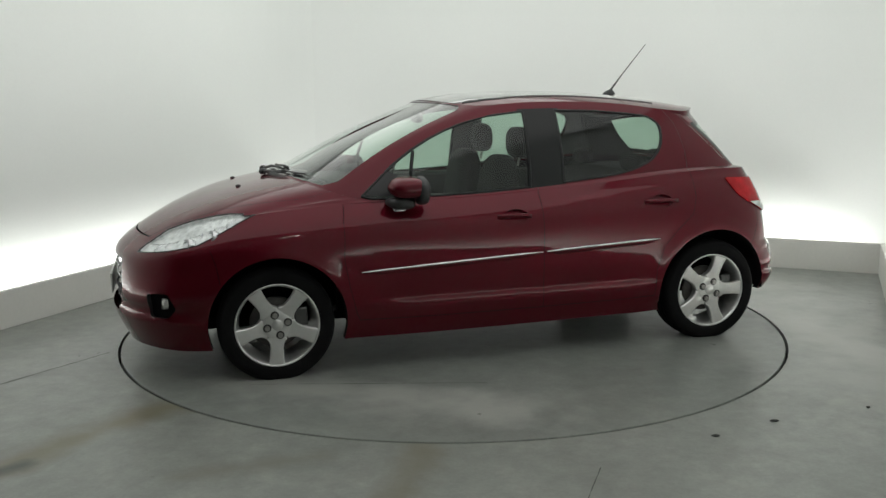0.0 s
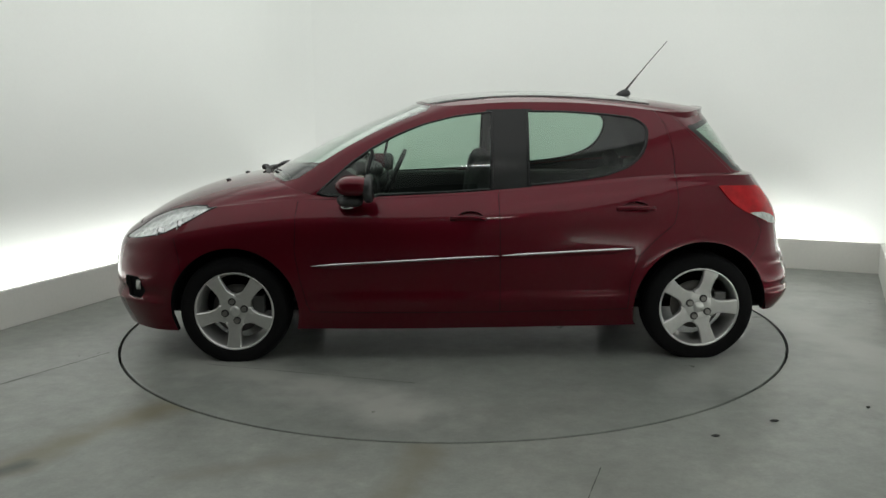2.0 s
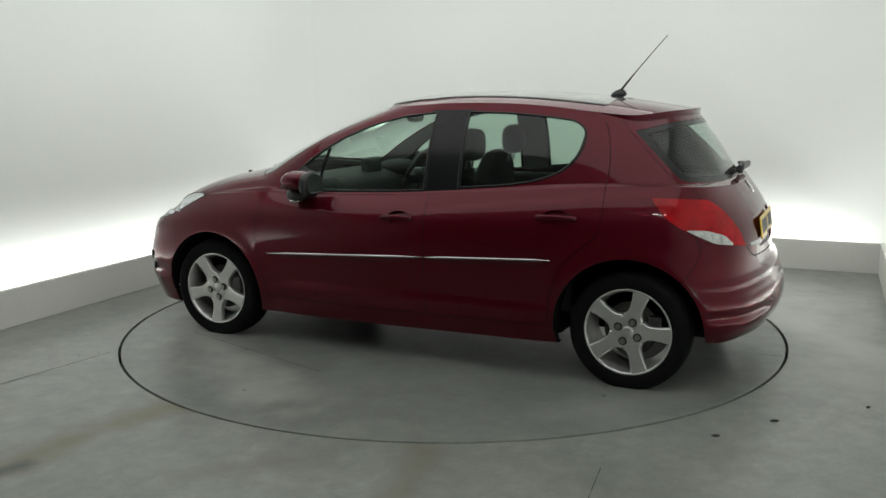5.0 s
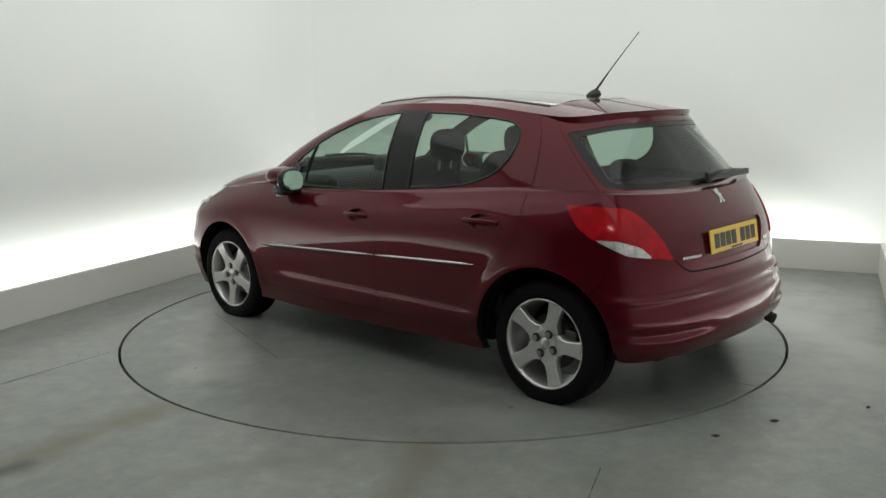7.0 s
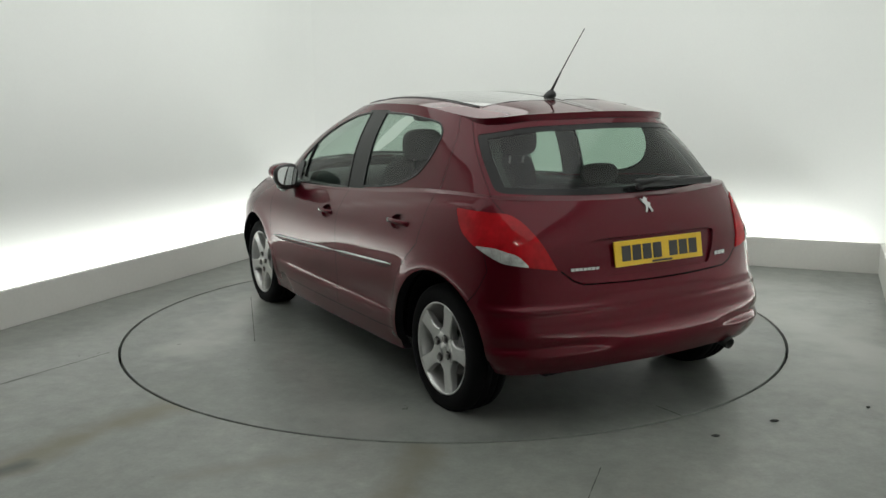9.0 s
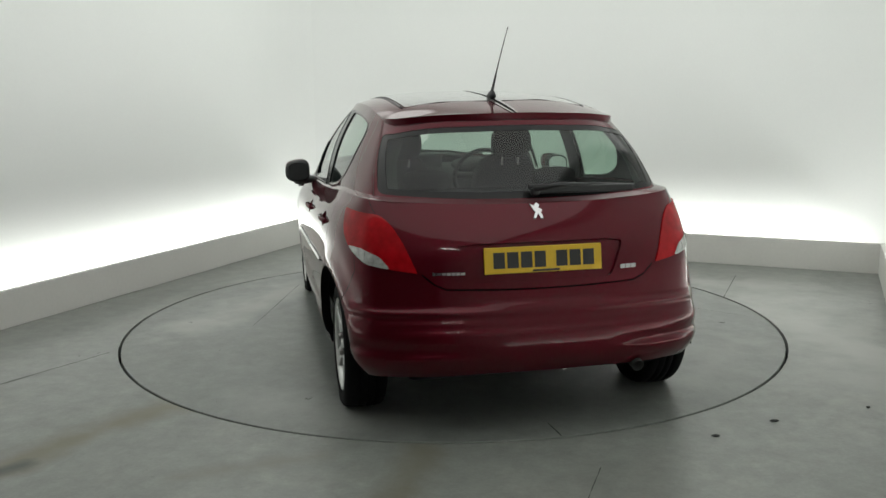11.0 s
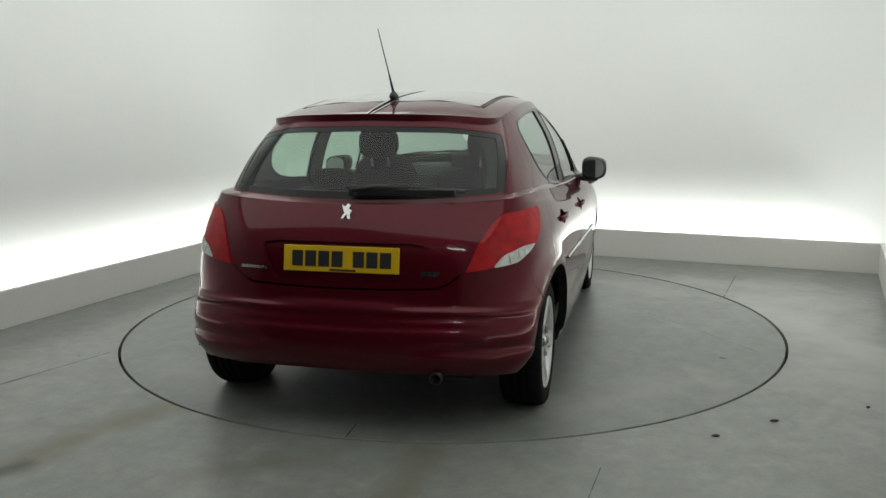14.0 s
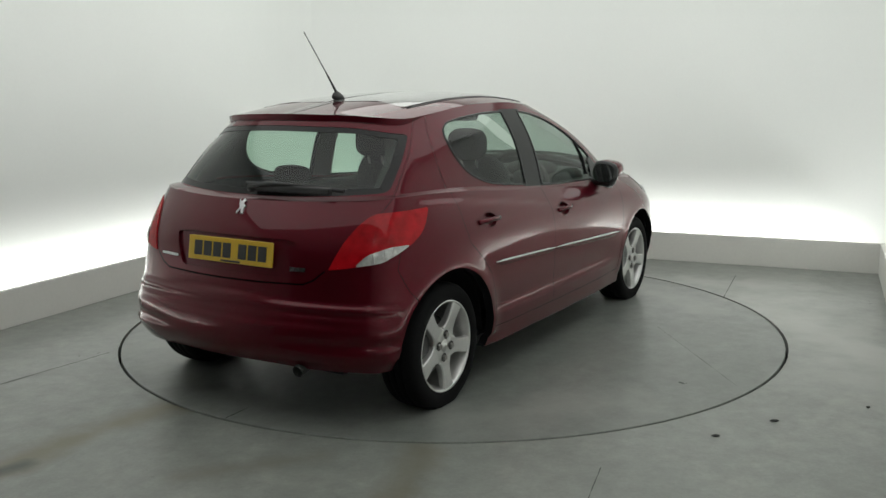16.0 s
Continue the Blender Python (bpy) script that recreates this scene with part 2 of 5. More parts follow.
def tube(bm, pts, r, n=8, r_end=None):
    """A round bar along pts, tapering to r_end."""
    pts = [Vector(p) for p in pts]
    rings = []
    for i, p in enumerate(pts):
        d = (pts[min(i + 1, len(pts) - 1)] - pts[max(i - 1, 0)]).normalized()
        a = d.orthogonal().normalized()
        b = d.cross(a)
        k = i / (len(pts) - 1)
        rad = r if r_end is None else r + (r_end - r) * k
        rings.append([bm.verts.new(p + rad * (math.cos(q) * a + math.sin(q) * b)) for q in [2 * math.pi * j / n for j in range(n)]])
    for r0, r1 in zip(rings, rings[1:]):
        a0 = min(range(n), key=lambda k: (r1[k].co - r0[0].co).length)
        for j in range(n):
            bm.faces.new((r0[j], r0[(j + 1) % n], r1[(j + 1 + a0) % n], r1[(j + a0) % n]))
    bm.faces.new(rings[0][::-1])
    bm.faces.new(rings[-1])
    return bm


def lathe(profile, n=48, axis="y"):
    """A turned shape: profile of (radius, along) pairs round the axis."""
    verts, faces = [], []
    k = len(profile)
    for i in range(n):
        a = 2 * math.pi * i / n
        for r, h in profile:
            verts.append((r * math.cos(a), h, r * math.sin(a)) if axis == "y" else (r * math.cos(a), r * math.sin(a), h))
    for i in range(n):
        for j in range(k - 1):
            faces.append((i * k + j, i * k + j + 1, ((i + 1) % n) * k + j + 1, ((i + 1) % n) * k + j))
    return verts, faces


# ---- the room ----
def build_room():
    wall_u0, wall_u1, wall_v1, wall_v0 = -2.86, 2.90, 2.88, -6.2
    rad, high = 0.9, 3.1
    # walls: one run with rounded corners, thick
    def run(off):
        pts = [(wall_u0 - off, wall_v0)]
        for cx, cy, a0, a1 in ((wall_u0 + rad, wall_v1 - rad, 180, 90), (wall_u1 - rad, wall_v1 - rad, 90, 0)):
            for i in range(13):
                a = radians(a0 + (a1 - a0) * i / 12)
                pts.append((cx + (rad + off) * math.cos(a), cy + (rad + off) * math.sin(a)))
        pts.append((wall_u1 + off, wall_v0))
        return pts
    inner, outer = run(0), run(0.12)
    spans = (("wall_left", 0, 7), ("wall_back", 7, 20), ("wall_right", 20, 27))
    for name, a, b in spans:
        i0, o0 = inner[a:b + 1], outer[a:b + 1]
        n = len(i0)
        verts = [(x, y, z) for z in (0, high) for x, y in i0 + o0]
        faces = []
        for k in range(n - 1):
            faces += [(k, k + 1, 2 * n + k + 1, 2 * n + k), (n + k + 1, n + k, 3 * n + k, 3 * n + k + 1),
                      (2 * n + k, 2 * n + k + 1, 3 * n + k + 1, 3 * n + k)]
        ob = link(name, mesh_of(name, verts, faces), WALL_WHITE)
        ob.matrix_world = ROOM
        tagged(ob, "smooth white painted wall washed by hidden strip light", "wall", kind="structure")
    bm = bmesh.new()
    box(bm, (wall_u0 - 0.12, wall_v0 - 0.12, 0), (wall_u1 + 0.12, wall_v0, high))
    ob = part("wall_front", bm, DARK_WALL, None)
    ob.matrix_world = ROOM
    tagged(ob, "plain dark wall closing the bay behind the camera", "wall", kind="structure")
    bm = bmesh.new()
    box(bm, (wall_u0 - 0.12, wall_v0 - 0.12, high), (wall_u1 + 0.12, wall_v1 + 0.12, high + 0.1))
    ob = part("ceiling", bm, CEILING_GREY, None)
    ob.matrix_world = ROOM
    tagged(ob, "plain grey ceiling above the bay", "ceiling", kind="structure")
    # low upstands that hide the strip lights
    top, th = 0.245, 0.035
    for name, lo, hi in (("upstand_left", (-2.55 - th, -5.2, 0), (-2.55, 2.57, top)),
                         ("upstand_back", (-2.55 - th, 2.573, 0), (2.60 + th, 2.573 + th, top)),
                         ("upstand_right", (2.60, -3.2, 0), (2.60 + th, 2.57, top))):
        bm = bmesh.new()
        box(bm, lo, hi, 0.004)
        ob = part(name, bm, LEDGE_PAINT, None)
        ob.matrix_world = ROOM
        tagged(ob, "low off-white painted upstand board along the wall", "upstand", kind="structure")
    # floor sheet with a round opening for the turntable
    n, r = 128, TABLE_R + 0.006
    verts, faces = [], []
    for i in range(n):
        a = 2 * math.pi * i / n
        c, s = math.cos(a), math.sin(a)
        verts += [(r * c, r * s, -0.06), (r * c, r * s, 0.0)]
        k = min(9.0 / max(abs(c), 1e-6), 9.0 / max(abs(s), 1e-6))
        verts.append((k * c, k * s, 0.0))
    for i in range(n):
        j = (i + 1) % n
        faces += [(3 * i, 3 * j, 3 * j + 1, 3 * i + 1), (3 * i + 1, 3 * j + 1, 3 * j + 2, 3 * i + 2)]
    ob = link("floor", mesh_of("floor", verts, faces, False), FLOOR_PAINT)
    tagged(ob, "worn grey painted concrete floor with stains and scuffs", "floor", kind="structure")
    # pit under the turntable
    v, f = lathe([(0.0, -0.07), (r + 0.02, -0.07), (r + 0.02, -0.05)], 64, "z")
    tagged(link("floor_pit", mesh_of("floor_pit", v, f), GRIME), "dark pit under the turntable edge", "floor", kind="structure")
    # joints in the floor paint
    for a, b, w in (((-1.97, -0.68), (-2.45, -1.45), 0.004), ((1.93, 0.57), (2.28, 1.38), 0.003), ((0.43, -2.72), (0.58, -2.28), 0.002)):
        a, b = Vector(a), Vector(b)
        d = (b - a).normalized()
        nrm = Vector((-d.y, d.x)) * w
        verts, steps = [], 14
        for i in range(steps + 1):
            p = a.lerp(b, i / steps) + nrm * random.uniform(-0.5, 0.5)
            k = random.uniform(0.3, 1.0)
            verts += [(*(p + nrm * k), 0.0015), (*(p - nrm * k), 0.0015)]
        faces = [(2 * i, 2 * i + 1, 2 * i + 3, 2 * i + 2) for i in range(steps)]
        tagged(link("floor_joint", mesh_of("floor_joint", verts, faces), GRIME), "thin dark joint in the floor paint", "floor", kind="structure")
    # small dark chips lying on the floor
    for x, y, sx, sy in ((1.12, -1.97, 0.020, 0.011), (1.43, -1.80, 0.020, 0.010), (1.92, -1.64, 0.009, 0.006)):
        bm = bmesh.new()
        bmesh.ops.create_icosphere(bm, subdivisions=2, radius=1)
        for q in bm.verts:
            k = 1 + 0.3 * noise.noise(q.co * 2 + Vector((x * 9, y * 9, 0)))
            q.co = Vector((q.co.x * sx * k + x, q.co.y * sy * k + y, (q.co.z * 0.35 * k + 0.33) * 0.012))
        tagged(part("floor_chip", bm, GRIME, None, smooth=True), "small dark chip of grime lying on the floor", "debris", "chips on the floor")


def build_turntable():
    """The round plate that turns, flush with the floor."""
    root = new("turntable")
    tagged(root, "round grey painted turntable set flush into the floor", "turntable")
    v, f = lathe([(0.0, 0.0), (0.6, 0.0), (1.2, 0.0), (TABLE_R - 0.013, 0.0), (TABLE_R - 0.010, -0.003), (TABLE_R - 0.010, -0.045)], 160, "z")
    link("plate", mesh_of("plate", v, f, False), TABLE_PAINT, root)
    # seam between the two halves of the plate, seen in part
    for a, b, w in (((-2.012, -0.012), (-1.86, -0.005), 0.004), ((1.35, 0.9), (0.2, 1.25), 0.0025), ((-0.4, -1.9), (0.5, -1.2), 0.002)):
        a, b = Vector(a), Vector(b)
        d = (b - a).normalized()
        nrm = Vector((-d.y, d.x)) * w
        verts, steps = [], 16
        for i in range(steps + 1):
            p = a.lerp(b, i / steps)
            k = random.uniform(0.25, 1.0)
            verts += [(*(p + nrm * k), 0.0015), (*(p - nrm * k), 0.0015)]
        link("plate_joint", mesh_of("plate_joint", verts, [(2 * i, 2 * i + 1, 2 * i + 3, 2 * i + 2) for i in range(steps)]), GRIME, root, "dark seam in the plate")
    return root


def build_tube_light():
    """A slim batten with a bare tube, fixed to the ceiling above the camera."""
    root = new("tube_light")
    tagged(root, "slim white ceiling batten with a lit tube", "ceiling lamp")
    bm = bmesh.new()
    box(bm, (-.36, -.03, .03), (.36, .03, .075), 0.006)
    part("batten", bm, WALL_WHITE, root)
    bm = bmesh.new()
    tube(bm, [(-.31, 0, .01), (.31, 0, .01)], .013, 12)
    part("tube", bm, TUBE, root, "bright white tube", smooth=True)
    for x in (-.32, .32):
        bm = bmesh.new()
        box(bm, (x - .012, -.016, -.006), (x + .012, .016, .034), 0.003)
        part("tube_holder", bm, WALL_WHITE, root)
    root.matrix_basis = pose(0.25, -4.85, 3.024, 0, 0, -23)


# ---- the car: body surfaces as smooth nets of loops from nose centre round to tail centre ----
# each row: one level; (x, y, z) at sixteen stations from nose to tail, in the car's space (x ahead, z up)
BODY_X = ((2.025, 2.005, 1.93, 1.78, 1.58, 1.27, .88, .4, -.2, -.7, -1.15, -1.45, -1.66, -1.79, -1.845, -1.86),
          (2.088, 2.06, 1.97, 1.81, 1.60, 1.27, .88, .4, -.2, -.7, -1.15, -1.45, -1.68, -1.82, -1.875, -1.89),
          (2.096, 2.068, 1.98, 1.82, 1.60, 1.27, .88, .4, -.2, -.7, -1.15, -1.45, -1.68, -1.81, -1.86, -1.875),
          (2.092, 2.055, 1.965, 1.80, 1.59, 1.27, .88, .4, -.2, -.7, -1.15, -1.45, -1.665, -1.785, -1.825, -1.84),
          (2.07, 2.03, 1.93, 1.77, 1.57, 1.27, .88, .4, -.2, -.7, -1.15, -1.43, -1.63, -1.755, -1.80, -1.81),
          (1.99, 1.95, 1.84, 1.66, 1.47, 1.25, .90, .4, -.2, -.7, -1.15, -1.39, -1.535, -1.635, -1.68, -1.695))
BODY_Y = ((0, .30, .52, .69, .78, .82, .825, .83, .83, .83, .82, .80, .72, .50, .26, 0),
          (0, .30, .55, .725, .81, .85, .855, .858, .858, .858, .855, .835, .755, .53, .27, 0),
          (0, .30, .57, .755, .838, .868, .868, .87, .87, .87, .868, .845, .76, .53, .27, 0),
          (0, .30, .56, .742, .826, .864, .867, .871, .872, .872, .867, .838, .752, .52, .27, 0),
          (0, .30, .56, .732, .808, .845, .853, .858, .860, .860, .852, .818, .735, .51, .26, 0),
          (0, .30, .54, .685, .735, .756, .773, .778, .780, .778, .765, .740, .690, .48, .25, 0))
BODY_Z = ((.175, .175, .175, .172, .168, .175, .185, .187, .19, .195, .205, .24, .275, .29, .295, .295),
          (.30, .30, .30, .30, .30, .31, .32, .32, .32, .32, .32, .33, .345, .36, .365, .365),
          (.44, .44, .44, .45, .45, .46, .47, .47, .47, .47, .47, .47, .47, .48, .48, .48),
          (.55, .55, .55, .56, .58, .60, .61, .61, .61, .61, .615, .62, .62, .62, .62, .62),
          (.63, .63, .64, .66, .69, .735, .76, .765, .77, .78, .79, .795, .79, .78, .78, .78),
          (.70, .70, .705, .755, .825, .862, .886, .893, .920, .958, .992, .999, .996, .985, .978, .976))
HOOD_X = ((1.78, 1.74, 1.64, 1.46, 1.31, 1.10, .87, .4, -.2, -.7, -1.15, -1.38, -1.52, -1.618, -1.665, -1.678),
          (1.47, 1.44, 1.36, 1.20, 1.08, .97, .84, .4, -.2, -.7, -1.15, -1.37, -1.503, -1.602, -1.65, -1.662),
          (1.17, 1.14, 1.06, .97, .90, .85, .81, .4, -.2, -.7, -1.15, -1.36, -1.487, -1.586, -1.633, -1.645))
HOOD_Y = ((0, .31, .56, .697, .735, .751, .769, .776, .777, .772, .757, .729, .679, .477, .25, 0),
          (0, .32, .575, .692, .730, .751, .764, .771, .772, .765, .747, .717, .667, .474, .25, 0),
          (0, .33, .575, .695, .735, .750, .758, .766, .767, .759, .737, .706, .656, .47, .25, 0))
HOOD_Z = ((.828, .828, .832, .854, .865, .884, .894, .897, .925, .964, .998, 1.002, 1.000, .990, .983, .981),
          (.938, .938, .926, .916, .900, .905, .901, .901, .930, .971, 1.003, 1.005, 1.003, .995, .988, .986),
          (.997, .995, .980, .955, .930, .918, .908, .906, .935, .978, 1.007, 1.008, 1.006, 1.000, .993, .990))
CAB_X = ((.745, .725, .66, .585, .525, .465, .39, .10, -.27, -.71, -1.06, -1.22, -1.345, -1.46, -1.525, -1.54),
         (.27, .25, .20, .12, .06, .0, -.06, -.16, -.35, -.72, -.95, -1.09, -1.205, -1.345, -1.41, -1.43))
CAB_Y = ((0, .31, .52, .625, .655, .668, .677, .695, .70, .69, .670, .650, .620, .45, .24, 0),
         (0, .28, .45, .535, .555, .565, .570, .577, .580, .582, .580, .572, .552, .40, .21, 0))
CAB_Z = ((1.206, 1.210, 1.202, 1.192, 1.182, 1.170, 1.168, 1.167, 1.18, 1.19, 1.187, 1.175, 1.163, 1.165, 1.167, 1.168),
         (1.403, 1.400, 1.390, 1.380, 1.381, 1.384, 1.388, 1.394, 1.397, 1.383, 1.357, 1.332, 1.305, 1.318, 1.326, 1.329))
ROOF_MID = ((.27, 1.403), (.17, 1.427), (.065, 1.442), (-.286, 1.461), (-.64, 1.449), (-1.0, 1.419), (-1.30, 1.374), (-1.43, 1.350))


def spline_matrix(knots, at, period=None):
    """Weights of a cubic spline through values at knots (periodic where a period is given), taken at the places at."""
    n = len(knots)
    h = [((knots[(i + 1) % n] - knots[i]) % period if period else knots[min(i + 1, n - 1)] - knots[i]) for i in range(n)]
    a, b = np.zeros((n, n)), np.zeros((n, n))
    for i in range(n):
        if not period and i in (0, n - 1):
            a[i, i] = 1
            continue
        p, q = (i - 1) % n, (i + 1) % n
        a[i, p] += h[p] / 6
        a[i, i] += (h[p] + h[i]) / 3
        a[i, q] += h[i] / 6
        b[i, p] += 1 / h[p]
        b[i, i] -= 1 / h[p] + 1 / h[i]
        b[i, q] += 1 / h[i]
    second = np.linalg.solve(a, b)
    eye, out = np.eye(n), np.zeros((len(at), n))
    for k, x in enumerate(at):
        if period:
            x = x % period
            i = max(j for j in range(n) if knots[j] <= x + 1e-12)
        else:
            i = min(max(j for j in range(n) if knots[j] <= x + 1e-12), n - 2)
        q = (i + 1) % n
        u = (x - knots[i]) / h[i]
        out[k] = (1 - u) * eye[i] + u * eye[q] + h[i] ** 2 / 6 * (((1 - u) ** 3 - (1 - u)) * second[i] + (u ** 3 - u) * second[q])
    return out


def smooth01(a, b, x):
    u = np.clip((x - a) / (b - a), 0, 1)
    return u * u * (3 - 2 * u)


class Skin:
    """A body surface over (s, t): s runs from nose centre along the left side, round the tail and back along the right, t upward."""

    def __init__(self, xs, ys, zs, relief=None, up_steps=14):
        xs, ys, zs = (np.array(q, float) for q in (xs, ys, zs))
        net = np.stack([xs, ys, zs], -1)
        right = net[:, -2:0:-1] * np.array([1, -1, 1])
        net = np.concatenate([net, right], 1)
        k, m = net.shape[:2]
        leap = np.linalg.norm(np.roll(net, -1, 1) - net, axis=2).mean(0)
        knots = np.concatenate([[0], np.cumsum(leap)])
        self.length = knots[-1]
        self.knots = knots
        rise = np.linalg.norm(net[1:] - net[:-1], axis=2).mean(1)
        levels = np.concatenate([[0], np.cumsum(rise)])
        self.height = levels[-1]
        self.ns, self.nt = 1200, up_steps * (k - 1) + 1
        self.sg = np.linspace(0, self.length, self.ns + 1)
        self.tg = np.linspace(0, self.height, self.nt)
        ws = spline_matrix(knots[:-1], self.sg[:-1], self.length)
        ws = np.concatenate([ws, ws[:1]])
        wt = spline_matrix(levels, self.tg)
        self.grid = np.einsum("sm,tk,kmc->stc", ws, wt, net)
        self.make_normals()
        if relief is not None:
            self.grid = self.grid + self.normal * relief(self.grid)[..., None]
            self.make_normals()

    def make_normals(self):
        g = self.grid
        ds = np.empty_like(g)
        ds[1:-1] = g[2:] - g[:-2]
        ds[0] = ds[-1] = g[1] - g[-2]
        dt = np.gradient(g, axis=1)
        n = np.cross(ds, dt)
        n /= np.linalg.norm(n, axis=2, keepdims=True) + 1e-12
        mid = n[self.ns // 4]
        if mid[len(mid) // 2][1] < 0:
            n = -n
        self.normal = n

    def sample(self, field, st):
        st = np.asarray(st, float)
        a = np.clip(st[:, 0] / self.length * self.ns, 0, self.ns - 1e-6)
        b = np.clip(st[:, 1] / self.height * (self.nt - 1), 0, self.nt - 1 - 1e-6)
        i, j = a.astype(int), b.astype(int)
        u, v = (a - i)[:, None], (b - j)[:, None]
        return (1 - u) * (1 - v) * field[i, j] + u * (1 - v) * field[i + 1, j] + (1 - u) * v * field[i, j + 1] + u * v * field[i + 1, j + 1]

    def at(self, st):
        return self.sample(self.grid, st)

    def normals(self, st):
        n = self.sample(self.normal, st)
        return n / np.linalg.norm(n, axis=1, keepdims=True)

    def find(self, pts, side=1, view="side"):
        """(s, t) of the surface points that show at pts in a side view (x, z), an end view (y, z) or a top view (x, y)."""
        g = self.grid
        out = []
        for a, b in pts:
            if view == "side":
                d = (g[..., 0] - a) ** 2 + (g[..., 2] - b) ** 2 + 10.0 * (g[..., 1] * side < 0.05)
                if abs(a) < 1.7:
                    d = d + 10.0 * (np.abs(g[..., 1]) < 0.4)
            elif view == "tail":
                d = (g[..., 1] - a) ** 2 + (g[..., 2] - b) ** 2 + 10.0 * (g[..., 0] > -1.05)
            elif view == "nose":
                d = (g[..., 1] - a) ** 2 + (g[..., 2] - b) ** 2 + 10.0 * (g[..., 0] < 1.05)
            else:
                d = (g[..., 0] - a) ** 2 + (g[..., 1] - b) ** 2
            i, j = np.unravel_index(np.argmin(d), d.shape)
            s, t = self.sg[i], self.tg[j]
            ax = {"side": (0, 2), "tail": (1, 2), "nose": (1, 2), "top": (0, 1)}[view]
            e = 0.002
            for _ in range(3):
                st = np.clip(np.array([[s, t], [s + e, t], [s, t + e]]), 0, [self.length, self.height])
                q = self.at(st)[:, list(ax)]
                jac = np.stack([(q[1] - q[0]) / e, (q[2] - q[0]) / e], 1)
                if abs(np.linalg.det(jac)) < 0.02:
                    break
                step = np.clip(np.linalg.solve(jac, np.array([a, b]) - q[0]), -0.02, 0.02)
                s, t = np.clip(s + step[0], 0, self.length), np.clip(t + step[1], 0, self.height)
            out.append((float(s), float(t)))
        return out

    def near(self, pts, side=1):
        """(s, t) of the surface points nearest to places in space."""
        out = []
        for x, y, z in pts:
            d = ((self.grid - np.array([x, y * side, z])) ** 2).sum(-1)
            i, j = np.unravel_index(np.argmin(d), d.shape)
            out.append((float(self.sg[i]), float(self.tg[j])))
        return out

    def rim(self, place, side, row):
        """s on the lowest (row 0) or highest (row -1) line nearest to a place."""
        d = ((self.grid[:, row] - np.array([place[0], place[1] * side, place[2]])) ** 2).sum(-1)
        return float(self.sg[int(np.argmin(d))])

    def mirror(self, st):
        return [(self.length - s, t) for s, t in st]


def dense(poly, step=0.015, closed=False):
    """The line through poly with points at even steps."""
    poly = [np.array(p, float) for p in poly]
    if closed:
        poly.append(poly[0])
    out = []
    for a, b in zip(poly, poly[1:]):
        n = max(1, int(np.linalg.norm(b - a) / step))
        out += [tuple(a + (b - a) * i / n) for i in range(n)]
    if not closed:
        out.append(tuple(poly[-1]))
    return out


def rounded(poly, r=0.02, n=4):
    """A closed outline with its corners cut round; a corner may give its own radius as a third value."""
    out = []
    m = len(poly)
    for i in range(m):
        p, a, b = (np.array(poly[k % m][:2], float) for k in (i, i - 1, i + 1))
        rad = poly[i][2] if len(poly[i]) > 2 else r
        la, lb = np.linalg.norm(a - p), np.linalg.norm(b - p)
        rad = min(rad, la * 0.48, lb * 0.48)
        p0, p1 = p + (a - p) / la * rad, p + (b - p) / lb * rad
        for k in range(n + 1):
            u = k / n
            out.append(tuple((1 - u) ** 2 * p0 + 2 * u * (1 - u) * p + u * u * p1))
    return out


def ribbon(line, width):
    """A narrow closed outline along an open line."""
    p = np.array(line, float)
    d = np.gradient(p, axis=0)
    d /= np.linalg.norm(d, axis=1, keepdims=True) + 1e-12
    n = np.stack([-d[:, 1], d[:, 0]], 1) * width / 2
    return [tuple(q) for q in p + n] + [tuple(q) for q in (p - n)[::-1]]


def inside(pts, poly):
    pts, poly = np.asarray(pts, float), np.asarray(poly, float)
    x, y = pts[:, 0], pts[:, 1]
    hit = np.zeros(len(pts), bool)
    x0, y0 = poly[-1]
    for x1, y1 in poly:
        cross = (y0 > y) != (y1 > y)
        if y1 != y0:
            hit ^= cross & (x < (x1 - x0) * (y - y0) / (y1 - y0) + x0)
        x0, y0 = x1, y1
    return hit


